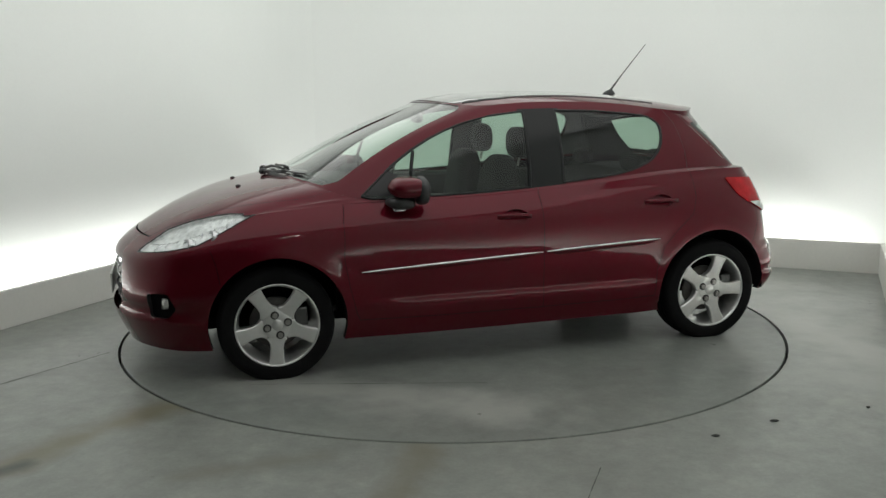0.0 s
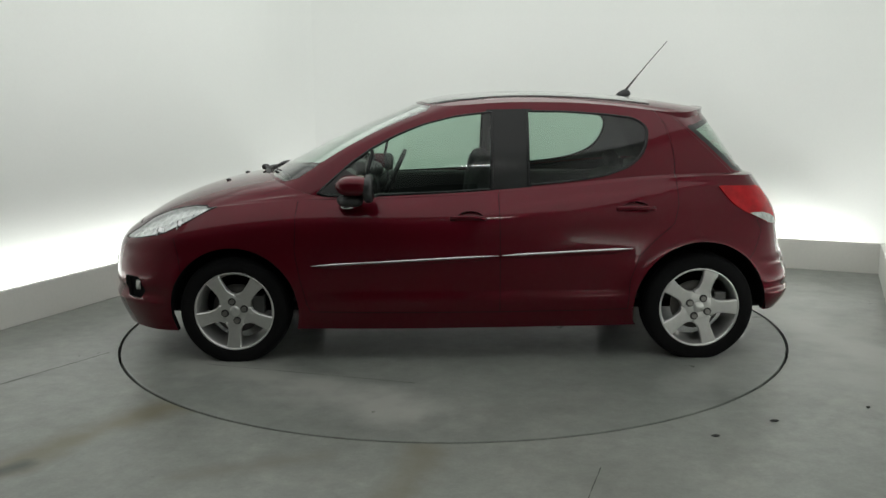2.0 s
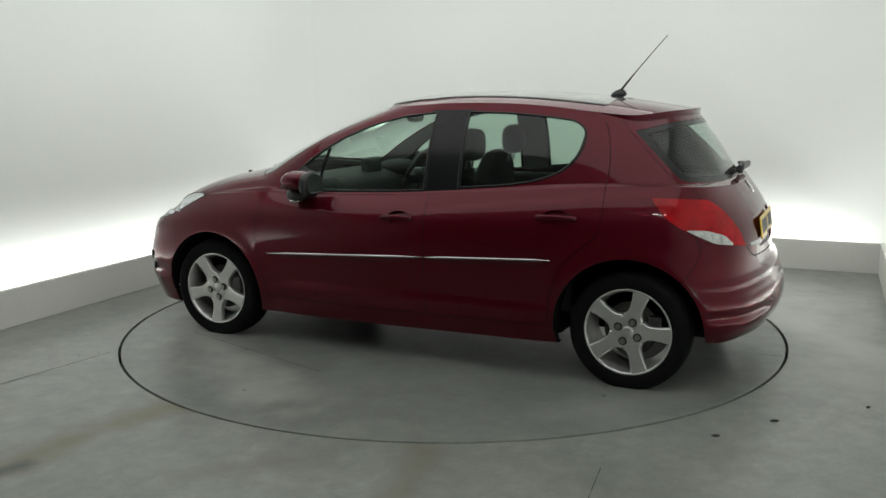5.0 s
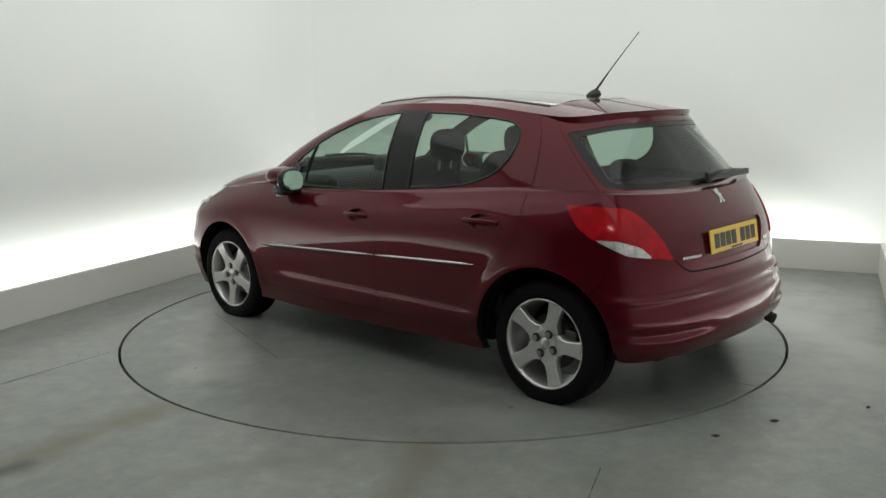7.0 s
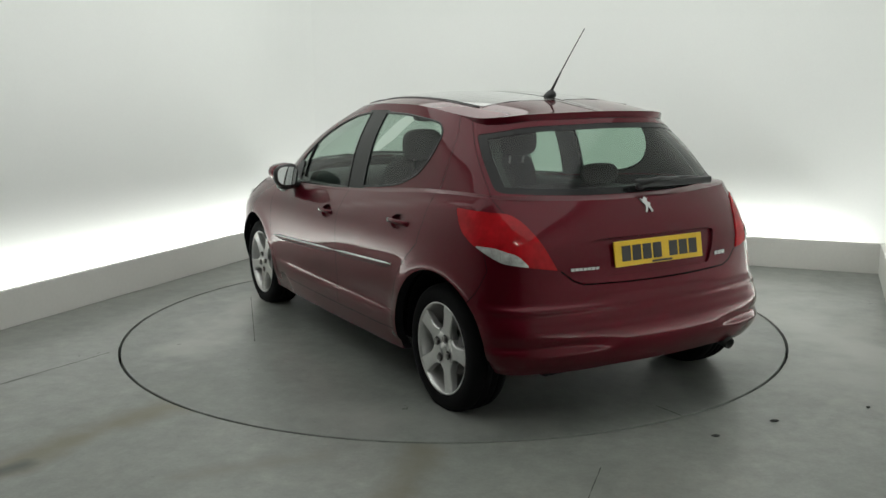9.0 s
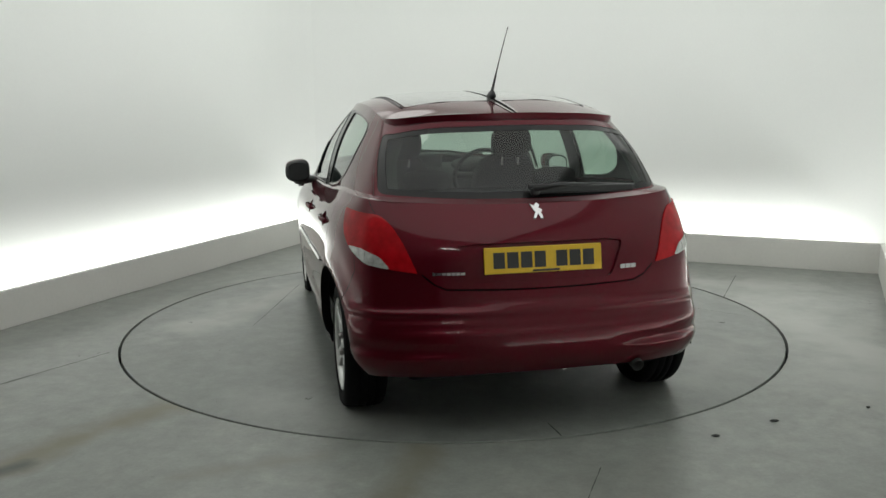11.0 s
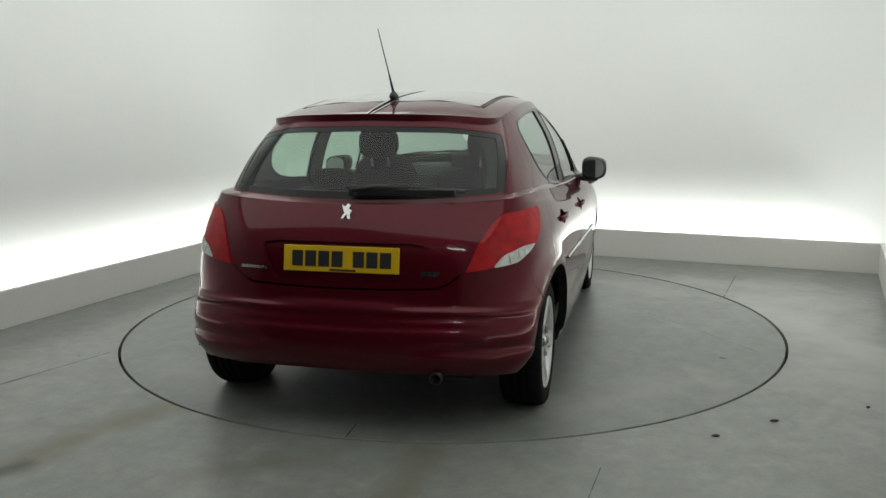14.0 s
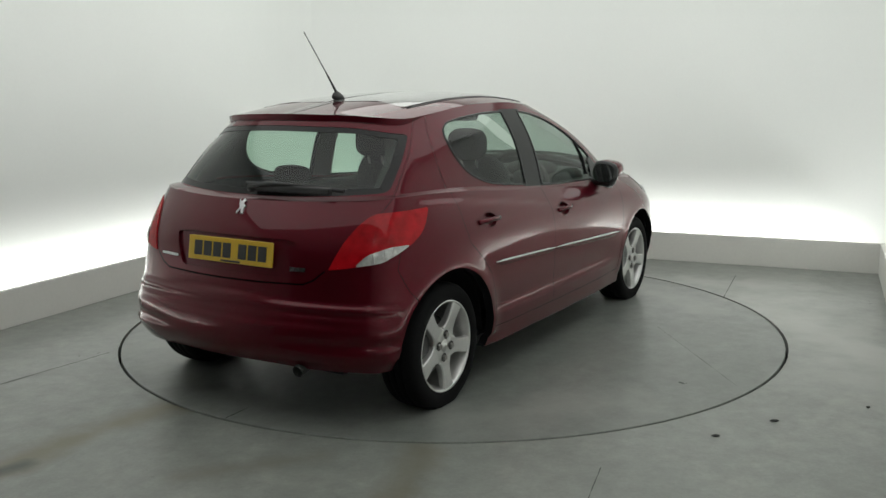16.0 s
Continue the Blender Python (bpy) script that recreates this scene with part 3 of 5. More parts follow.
def triangulate(skin, outer, cuts, step_s, step_t):
    """Triangles over (s, t) inside outer (or the whole skin) that follow all cut outlines. Returns points, triangles and their centres."""
    pts, edges = [], []
    def ring(poly):
        base = len(pts)
        pts.extend(poly)
        edges.extend((base + i, base + (i + 1) % len(poly)) for i in range(len(poly)))
    if outer is None:
        n, k = int(skin.length / step_s), int(skin.height / step_t)
        s, t = np.linspace(0, skin.length, n + 1), np.linspace(0, skin.height, k + 1)
        ring([(q, 0.0) for q in s[:-1]] + [(skin.length, q) for q in t[:-1]] + [(q, skin.height) for q in s[:0:-1]] + [(0.0, q) for q in t[:0:-1]])
        lo, hi = (0, 0), (skin.length, skin.height)
    else:
        ring(outer)
        q = np.array(outer)
        lo, hi = q.min(0), q.max(0)
    for c in cuts:
        ring(c)
    gs, gt = np.arange(lo[0] + step_s, hi[0] - step_s * 0.4, step_s), np.arange(lo[1] + step_t, hi[1] - step_t * 0.4, step_t)
    if len(gs) and len(gt):
        g = np.stack(np.meshgrid(gs, gt, indexing="ij"), -1).reshape(-1, 2)
        keep = np.ones(len(g), bool)
        if outer is not None:
            keep &= inside(g, outer)
        marks = np.array(pts)
        lim = (0.35 * min(step_s, step_t)) ** 2
        for i in range(0, len(g), 2000):
            d = ((g[i:i + 2000, None] - marks[None]) ** 2).sum(-1).min(1)
            keep[i:i + 2000] &= d > lim
        pts.extend(map(tuple, g[keep]))
    v, _, f, *_ = delaunay_2d_cdt([Vector(p) for p in pts], edges, [], 0, 1e-6)
    v = np.array([tuple(p) for p in v])
    f = np.array([tuple(q) for q in f if len(q) == 3])
    e0, e1, e2 = v[f[:, 1]] - v[f[:, 0]], v[f[:, 2]] - v[f[:, 0]], v[f[:, 2]] - v[f[:, 1]]
    area = np.abs(e0[:, 0] * e1[:, 1] - e0[:, 1] * e1[:, 0])
    reach = np.sqrt(np.maximum(np.maximum((e0 ** 2).sum(1), (e1 ** 2).sum(1)), (e2 ** 2).sum(1)))
    f = f[(area > 1e-3 * reach ** 2) & (reach < 0.25)]      # no slivers along the rims
    mid = v[f].mean(1)
    if outer is not None:
        ok = inside(mid, outer)
        f, mid = f[ok], mid[ok]
    return v, f, mid


def skin_mesh(name, pieces, lift=0.0):
    """One mesh of triangle sets [(skin, points, triangles)], with the skins' own normals."""
    verts, faces, normals = [], [], []
    for skin, v, f in pieces:
        used = np.unique(f)
        idx = -np.ones(len(v), int)
        idx[used] = np.arange(len(used)) + len(verts)
        p, n = skin.at(v[used]), skin.normals(v[used])
        p = p + n * lift
        verts.extend(map(tuple, p))
        normals.extend(map(tuple, n))
        q = idx[f]
        tri = np.array(p)[q - (len(verts) - len(p))]
        face_n = np.cross(tri[:, 1] - tri[:, 0], tri[:, 2] - tri[:, 0])
        flip = (face_n * n[q[:, 0] - (len(verts) - len(p))]).sum(1) < 0
        q[flip] = q[flip][:, ::-1]
        faces.extend(map(tuple, q.tolist()))
    me = mesh_of(name, verts, faces)
    me.normals_split_custom_set_from_vertices(normals)
    return me


def patch(name, skin, outline, lift=0.0, step=0.03):
    v, f, _ = triangulate(skin, outline, [], step, step)
    return skin_mesh(name, [(skin, v, f)], lift)


def lip(name, skin, outline, depth, lift=0.0, draw=None):
    """A band from an outline on the skin into the body (or along draw), as the edge of an opening."""
    p, n = skin.at(outline), skin.normals(outline)
    a = p + n * lift
    b = p - n * depth if draw is None else p + np.array(draw)
    m = len(p)
    return mesh_of(name, list(map(tuple, a)) + list(map(tuple, b)), [(i, (i + 1) % m, m + (i + 1) % m, m + i) for i in range(m)])


def frame_strip(name, skin, outline, width, lift, back=0.004, flat=False):
    """A raised seal of that width along an outline, inside it."""
    q = np.array(outline, float)
    d = np.roll(q, -1, 0) - np.roll(q, 1, 0)
    d /= np.linalg.norm(d, axis=1, keepdims=True) + 1e-12
    area = 0.5 * np.sum(q[:, 0] * np.roll(q[:, 1], -1) - np.roll(q[:, 0], -1) * q[:, 1])
    n = np.stack([-d[:, 1], d[:, 0]], 1) * (1 if area > 0 else -1)
    rows = [(q - n * 0.002, -back), (q, lift), (q + n * width * 0.5, lift * 1.3), (q + n * width, lift), (q + n * (width + 0.001), -back)]
    if flat:
        rows = [(q, lift), (q + n * width * 0.5, lift), (q + n * width, lift)]
    verts, m = [], len(q)
    for st, h in rows:
        verts += list(map(tuple, skin.at(st) + skin.normals(st) * h))
    faces = [(k * m + i, k * m + (i + 1) % m, (k + 1) * m + (i + 1) % m, (k + 1) * m + i) for k in range(len(rows) - 1) for i in range(m)]
    return mesh_of(name, verts, faces)


def body_relief(g):
    """Pressed lines of the body: arch flares, sill step, bumper steps, as metres outward."""
    x, y, z = g[..., 0], np.abs(g[..., 1]), g[..., 2]
    out = np.zeros(x.shape)
    for wx, wr, wh, ww in ((1.264, 0.360, 0.005, 0.045), (-1.268, 0.374, 0.011, 0.055)):
        r = np.hypot(x - wx, (z - 0.29))
        out += wh * np.exp(-((r - wr) / ww) ** 2) * (y > 0.6) * (z > 0.25)
    # shoulder crease, falling and fading towards the front door
    zc = np.interp(x, (-1.52, -1.13, -.73, -.458, -.115, .2), (.975, .946, .898, .870, .822, .775))
    out += 0.006 * smooth01(zc + .016, zc - .010, z) * smooth01(zc - .22, zc - .03, z) * smooth01(.15, -.5, x) * smooth01(-1.55, -1.35, x) * (y > 0.6)
    doors = smooth01(0.92, 0.55, x) * smooth01(-1.0, -0.75, x) * (y > 0.6)
    out += doors * (0.009 * smooth01(0.385, 0.360, z) - 0.0035 * np.exp(-((z - 0.42) / 0.05) ** 2))
    rear = smooth01(-1.56, -1.72, x)
    corner = smooth01(0.25, 0.5, y)
    bow = 0.018 * np.minimum(y / 0.7, 1.2) ** 2
    out += rear * (0.018 * smooth01(0.566 - bow, 0.556 - bow, z) - 0.008 * np.exp(-((z - 0.526 + bow) / 0.009) ** 2) + 0.008 * smooth01(0.474, 0.460, z)
                   + corner * (-0.010 * np.exp(-((z - 0.390) / 0.016) ** 2) + 0.009 * smooth01(0.374, 0.364, z)))
    front = smooth01(1.55, 1.75, x)
    out += front * (0.012 * smooth01(0.36, 0.33, z) - 0.008 * np.exp(-((z - 0.385) / 0.02) ** 2))
    return out


def roof_net():
    mid_x, mid_z = [p[0] for p in ROOF_MID][::-1], [p[1] for p in ROOF_MID][::-1]
    ex, ey, ez = (np.array(q[1]) for q in (CAB_X, CAB_Y, CAB_Z))
    back = smooth01(-1.0, -1.25, ex)
    ex = ex - 0.004 * back                       # the spoiler stands out past the glass
    ez = ez + 0.030 * back
    xs, ys, zs = [ex], [ey], [ez]
    for k in (0.08, 0.3, 0.6, 0.98):
        x = ex + (np.clip(ex, -1.42, 0.24) - ex) * k
        zc = np.interp(x, mid_x, mid_z)
        xs.append(x)
        ys.append(ey * (1 - k))
        zs.append(ez + (zc - ez) * (1 - (1 - k) ** 3.2))
    return xs, ys, zs


def build_wheel(parent, x, side, turn, bolts):
    """Wheel with tyre, five-spoke alloy rim, bolts and brake disc; its axis lies along y."""
    out = side
    def flip(me_verts):
        return [(a, b * out, c) for a, b, c in me_verts]
    v, f = lathe([(0.0, 0.0), (0.075, 0.0), (0.135, -0.002), (0.135, -0.016), (0.07, -0.02), (0.0, -0.02)], 40)
    wheel = link("wheel", mesh_of("wheel", flip([(a, b - 0.085, c) for a, b, c in v]), f), DISC, parent, "alloy wheel with a dull steel brake disc")
    wheel.location = (x, 0.825 * side, 0.284)
    # tyre
    prof = [(0.212, -0.012), (0.218, -0.003), (0.232, 0.002), (0.256, 0.004), (0.278, 0.0), (0.290, -0.009), (0.297, -0.022), (0.301, -0.045),
            (0.301, -0.060), (0.294, -0.062), (0.294, -0.068), (0.301, -0.070), (0.302, -0.095), (0.294, -0.097), (0.294, -0.104), (0.301, -0.106),
            (0.301, -0.130), (0.294, -0.132), (0.294, -0.138), (0.300, -0.140), (0.297, -0.165), (0.288, -0.182), (0.27, -0.19), (0.21, -0.19)]
    v, f = lathe(prof, 96)
    v = [(a, b + (0.010 * max(0.0, -c - 0.26) / 0.04 if b > -0.03 else 0.0), max(c, -0.2835)) for a, b, c in v]   # flattened where it stands
    link("tyre", mesh_of("tyre", flip(v), f), RUBBER, wheel, "black road tyre")
    # rim barrel and lip
    v, f = lathe([(0.186, -0.17), (0.188, -0.10), (0.196, -0.045), (0.204, -0.016), (0.210, -0.004), (0.217, -0.001), (0.2195, -0.008), (0.212, -0.018), (0.205, -0.05)], 64)
    link("rim", mesh_of("rim", flip(v), f), ALLOY, wheel, "silver alloy rim")
    bm = bmesh.new()
    for k in range(5):
        a = radians(turn + 72 * k)
        ca, sa = math.cos(a), math.sin(a)
        rows = []
        for r, w, h, th in ((0.060, 0.043, -0.0165, 0.04), (0.076, 0.052, -0.016, 0.04), (0.086, 0.0435, -0.0155, 0.04), (0.098, 0.036, -0.0145, 0.038), (0.125, 0.0325, -0.012, 0.034), (0.165, 0.0355, -0.009, 0.03), (0.207, 0.043, -0.006, 0.024)):
            ring = []
            for q, dz in ((-1, -th), (-1, -0.005), (-0.86, 0.0), (0, 0.0008), (0.86, 0.0), (1, -0.005), (1, -th)):
                px, pz = r * ca - q * w * sa, r * sa + q * w * ca
                ring.append(bm.verts.new((px, (h + dz) * out, pz)))
            rows.append(ring)
        for r0, r1 in zip(rows, rows[1:]):
            for j in range(6):
                bm.faces.new((r0[j], r0[j + 1], r1[j + 1], r1[j]))
    bmesh.ops.recalc_face_normals(bm, faces=bm.faces)
    part("spokes", bm, ALLOY, wheel, "five broad silver spokes", smooth=True).data.set_sharp_from_angle(angle=radians(28))
    v, f = lathe([(0.0, -0.009), (0.022, -0.010), (0.026, -0.0135), (0.029, -0.0165), (0.034, -0.0155), (0.060, -0.0150), (0.078, -0.0165), (0.084, -0.022), (0.085, -0.05)], 40)
    link("hub_cap", mesh_of("hub_cap", flip(v), f), ALLOY, wheel, "silver hub centre")
    for k in range(4):
        a = radians(bolts + 90 * k)
        bm = bmesh.new()
        bmesh.ops.create_cone(bm, cap_ends=True, segments=6, radius1=0.0150, radius2=0.0135, depth=0.016)
        bmesh.ops.rotate(bm, verts=bm.verts, cent=(0, 0, 0), matrix=Euler((radians(90), 0, 0)).to_matrix())
        bmesh.ops.translate(bm, verts=bm.verts, vec=(0.054 * math.cos(a), -0.010 * out, 0.054 * math.sin(a)))
        part("wheel_bolt", bm, STEEL, wheel, "steel wheel bolt")
        # dark dish laid on the hub paints the shade of the bolt recess
        v, f = lathe([(0.0, 0.0), (0.019, 0.0), (0.0215, 0.002)], 20)
        link("bolt_recess_shade", mesh_of("bolt_recess_shade", flip([(c1 + 0.054 * math.cos(a), c2 - 0.0142, c3 + 0.054 * math.sin(a)) for c1, c2, c3 in v]), f), BOLT, wheel, "dark ring round the bolt")
    bm = bmesh.new()
    box(bm, (-0.16, (-0.10 if out > 0 else 0.04), -0.02), (-0.09, (-0.04 if out > 0 else 0.10), 0.08), 0.01)
    part("brake_caliper", bm, BOLT, wheel)
    return wheel


def build_car():
    car = new("car")
    tagged(car, "burgundy five-door hatchback with silver alloy wheels on the turntable", "car")
    lower = Skin(BODY_X, BODY_Y, BODY_Z, body_relief)
    hood = Skin((BODY_X[5],) + HOOD_X, (BODY_Y[5],) + HOOD_Y, (BODY_Z[5],) + HOOD_Z)
    cab = Skin((HOOD_X[2],) + CAB_X, (HOOD_Y[2],) + CAB_Y, (HOOD_Z[2],) + CAB_Z, up_steps=24)
    roof = Skin(*roof_net(), up_steps=10)

    # outlines in side view (x, z); both sides alike
    def arch(wx, r, stretch=1.0):
        pts = [(wx + r * math.cos(radians(a)), 0.29 + r * stretch * math.sin(radians(a))) for a in range(-20, 201, 6)]
        return pts
    FRONT_ARCH, REAR_ARCH = arch(1.264, 0.352), arch(-1.268, 0.366)
    FOG = [(1.90, .47), (1.80, .475), (1.76, .40), (1.80, .345), (1.89, .35)]
    holes_low, fills = [], {}
    for side in (1, -1):
        for nm, poly in (("front_arch", FRONT_ARCH), ("rear_arch", REAR_ARCH)):
            st = lower.find(poly, side)
            st = dense([(st[0][0], 0.0)] + st + [(st[-1][0], 0.0)])
            st = [(a, max(b, 0.0)) for a, b in st]
            fills[nm, side] = dense(st, 0.02)
            holes_low.append(fills[nm, side])
        fills["fog", side] = dense(rounded(lower.find(FOG, side), 0.02), 0.015, True)
        # tail lamp: reaches from the flank round to the tailgate
        st = lower.near([(-1.358, .776, .940), (-1.435, .800, .848), (-1.515, .793, .806), (-1.579, .776, .768), (-1.657, .738, .736), (-1.729, .64, .714), (-1.768, .540, .704),
                         (-1.713, .588, .822), (-1.650, .628, .900), (-1.602, .668, .934), (-1.525, .738, .948)], side)
        st = rounded([(*p, q) for p, q in zip(st, (.014, .04, .03, .03, .04, .03, .006, .06, .04, .04, .05))], 0.02)
        fills["tail_lamp", side] = dense(st, 0.015, True)
        # headlamp: swept back over the edge between wing and bonnet
        lo = lower.near([(1.93, .512, .650), (1.86, .61, .655), (1.779, .685, .668), (1.638, .752, .702), (1.498, .760, .775), (1.411, .748, .827)], side)
        e0, e1 = ((lower.rim(q, side, -1), 0) for q in ((1.876, .486, .70), (1.355, .745, .85)))
        fills["head_lamp", side] = dense([(e0[0], lower.height)] + lo + [(e1[0], lower.height)], 0.015) + [(q, lower.height) for q in np.linspace(e1[0], e0[0], 40)[1:-1]]
        hi = hood.near([(1.776, .505, .764), (1.662, .580, .800), (1.56, .630, .828), (1.47, .680, .846), (1.41, .715, .852)], side)
        f0, f1 = ((hood.rim(q, side, 0), 0) for q in ((1.876, .486, .70), (1.355, .745, .85)))
        fills["lamp_top", side] = dense([(f0[0], 0.0)] + hi + [(f1[0], 0.0)], 0.015) + [(q, 0.0) for q in np.linspace(f1[0], f0[0], 40)[1:-1]]
        for nm, bx, bz in (("front_bowl", -.022, .792), ("rear_bowl", -.905, .836)):
            oval = [(bx + .072 * math.cos(a), bz + .036 * math.sin(a)) for a in np.linspace(0, 2 * math.pi, 25)[:-1]]
            fills[nm, side] = lower.find(oval, side)
            holes_low.append(fills[nm, side])
        holes_low += [fills["fog", side], fills["tail_lamp", side], fills["head_lamp", side]]
    gl = lower.find([(.36, .60), (.44, .47), (.38, .33)], view="nose")
    grille = dense([(0.0, gl[0][1])] + gl + [(0.0, gl[2][1])], 0.02, True)
    grille_r = lower.mirror(grille)
    recess = dense(rounded(lower.find([(.375, .812), (.30, .822), (-.30, .822), (-.375, .812), (-.31, .665), (.31, .665)], view="tail"), 0.02), 0.015, True)
    holes_low.append(recess)

    # shut lines, as narrow gaps between panels
    gap = 0.0032
    seams_low = []
    for side in (1, -1):
        door = [(.905, .905), (.917, .80), (.922, .62), (.897, .466), (.865, .33), (.845, .285)]
        sill = [(.845, .285), (.4, .280), (-.2, .280), (-.7, .285), (-.870, .292)]
        mid = [(-.178, .94), (-.180, .75), (-.181, .44), (-.180, .280)]
        rear = [(-1.130, .990), (-1.135, .85), (-1.110, .755), (-1.005, .665), (-.925, .58), (-.880, .45), (-.870, .292)]
        bump = dense([(1.585, .690), (1.56, .61), (1.545, .52)], 0.02)
        tailb = [(-1.50, .53), (-1.56, .60), (-1.60, .70), (-1.565, .785)]
        for line in (door, sill, mid, rear, bump, tailb):
            seams_low.append(ribbon(dense(lower.find(line, side), 0.02), 0.003 if line is bump else gap))
    # tailgate edge under the plate and the rear bumper's top edge beside it
    hatch = lower.find([(.52, .700), (.47, .658), (.42, .637), (.2, .631), (0, .630), (-.2, .631), (-.42, .637), (-.47, .658), (-.52, .700)], view="tail")
    seams_low.append(ribbon(dense(hatch, 0.02), 0.006))
    for side in (1, -1):
        up = lower.near([(-1.60, .69, .945)], side)[0]
        s5 = lower.knots[12] - 0.03 if side > 0 else lower.length - lower.knots[12] + 0.03
        seams_low.append(ribbon(dense([up, (s5, lower.height)], 0.01), gap))

    v, f, mid = triangulate(lower, None, holes_low + [grille, grille_r] + seams_low, 0.032, 0.022)
    cut = np.zeros(len(f), bool)
    for c in holes_low + [grille, grille_r] + seams_low:
        cut |= inside(mid, c)
    f, mid = f[~cut], mid[~cut]
    p = lower.at(mid)

    def panel_of(q):
        """Name of the panel that a place on the lower body belongs to."""
        x, y, z = q
        side = " left" if y > 0 else " right"
        if x > 1.9 or x > np.interp(z, (.52, .61, .69), (1.545, 1.56, 1.585)) and z < .70:
            return "front_bumper"
        if x < -1.45:
            brim = np.interp(abs(y), (0, .2, .42, .47, .52, .60), (.630, .631, .637, .658, .700, .80))
            if z > brim and abs(y) < np.interp(z, (.62, .695, .83, .93, 1.0), (.50, .53, .59, .66, .69)):
                return "tailgate"
            if abs(y) < .62 or z < .80 and x < np.interp(z, (.53, .60, .70, .785), (-1.50, -1.56, -1.60, -1.565)):
                return "rear_bumper"
            return "rear_quarter" + side
        if x > np.interp(z, (.285, .33, .466, .62, .80), (.845, .865, .897, .922, .917)):
            return "front_wing" + side
        if z < .283 and x > -.87:
            return "sill" + side
        if x > -.18:
            return "front_door" + side
        if x > np.interp(z, (.292, .45, .58, .665, .755, .85), (-.87, -.88, -.925, -1.005, -1.110, -1.135)):
            return "rear_door" + side
        return "rear_quarter" + side

    keys = np.array([panel_of(q) for q in p])
    parts_of = {}
    for key in np.unique(keys):
        parts_of.setdefault(str(key), []).append((lower, v, f[keys == key]))

    # bonnet and shoulder
    seams_hood = []
    BONNET = ((1.95, .20, .728), (1.88, .42, .735), (1.80, .465, .768), (1.662, .545, .812), (1.494, .622, .858), (1.33, .672, .880), (1.1, .705, .908), (.985, .700, .944))
    for side in (1, -1):
        st = hood.near(BONNET, side)
        st = [(0.0 if side > 0 else hood.length, hood.height * 0.05)] + st + [(st[-1][0], hood.height)]
        seams_hood.append(ribbon(dense(st, 0.02), gap))
    for side in (1, -1):
        for x in (.905, -.178, -1.130):
            s = hood.find([(x, float(np.interp(x, (-1.1, .9), (1.003, .915))))], side)[0][0]
            seams_hood.append(ribbon(dense([(s, 0.0), (s, hood.height)], 0.01), gap))
        s = hood.knots[12] - 0.03 if side > 0 else hood.length - hood.knots[12] + 0.03
        seams_hood.append(ribbon(dense([(s, 0.0), (s, hood.height)], 0.01), gap))
    v, f, mid = triangulate(hood, None, seams_hood + [fills["lamp_top", 1], fills["lamp_top", -1]], 0.035, 0.03)
    cut = np.zeros(len(f), bool)
    for c in seams_hood + [fills["lamp_top", 1], fills["lamp_top", -1]]:
        cut |= inside(mid, c)
    f, mid = f[~cut], mid[~cut]
    q = hood.at(mid)
    for key in ("bonnet", "tailgate"):
        sel = (q[:, 0] > 0.96) & (np.abs(q[:, 1]) < np.interp(q[:, 0], [w[0] for w in BONNET][::-1], [w[1] for w in BONNET][::-1])) & (mid[:, 1] > hood.height * 0.05) if key == "bonnet" else (mid[:, 0] > hood.knots[12] - 0.03) & (mid[:, 0] < hood.length - hood.knots[12] + 0.03)
        parts_of.setdefault(key, []).append((hood, v, f[sel]))
        f, mid, q = f[~sel], mid[~sel], q[~sel]
    for side, nm in ((1, "left"), (-1, "right")):
        for key, lo, hi in (("front_wing", .905, 3), ("front_door", -.178, .905), ("rear_door", -1.130, -.178), ("rear_quarter", -3, -1.130)):
            sel = (q[:, 0] > lo) & (q[:, 0] <= hi) & (q[:, 1] * side > 0)
            parts_of.setdefault(key + " " + nm, []).append((hood, v, f[sel]))

    # glass outlines in the cab
    FRONT_WIN = [(.815, .918), (.63, 1.080), (.523, 1.153), (.418, 1.210), (.320, 1.252), (.225, 1.286), (.049, 1.328), (-.155, 1.352), (-.150, .930), (.175, .915), (.45, .902), (.74, .898)]
    REAR_WIN = [(-.330, .950, .012), (-.335, 1.354, .015), (-.567, 1.348, .05), (-.795, 1.329, .05), (-.936, 1.309, .05), (-1.006, 1.258, .045), (-.990, 1.143, .07), (-.916, 1.058, .07), (-.775, 1.001, .08), (-.60, .974, .08)]
    openings = {}
    for side, nm in ((1, "left"), (-1, "right")):
        openings["front " + nm] = dense(cab.find(dense(rounded(FRONT_WIN, 0.018), 0.03, True), side), 0.015, True)
        openings["rear " + nm] = dense(cab.find(dense(rounded(REAR_WIN, 0.03), 0.03, True), side), 0.015, True)
    tg = cab.height
    s12, half = cab.knots[12], cab.length / 2
    edge = [(s12 - 0.002, tg * 0.03), (s12 - 0.024, tg * 0.5), (s12 - 0.036, tg * 0.83), (s12 + 0.13, tg * 0.905), (half, tg * 0.925)]
    back = [(cab.length - a, b) for a, b in edge[-2::-1]]
    foot = [(half + q, tg * 0.006) for q in (0.40, 0.2, 0.0, -0.2, -0.40)]
    openings["tail"] = dense(rounded([(*p, r) for p, r in zip(edge + back + foot, (.05, .2, .05, .1, .2, .1, .05, .2, .05, .2, .1, .1, .1, .2))], 0.03), 0.015, True)
    pillars = [dense(cab.find(dense([(-.12, .930), (-.12, 1.359), (-.365, 1.361), (-.355, .945)], 0.04, True), sd), 0.02, True) for sd in (1, -1)]
    # windscreen: two halves either side of the nose line, joined in one pane
    s3 = cab.knots[3]
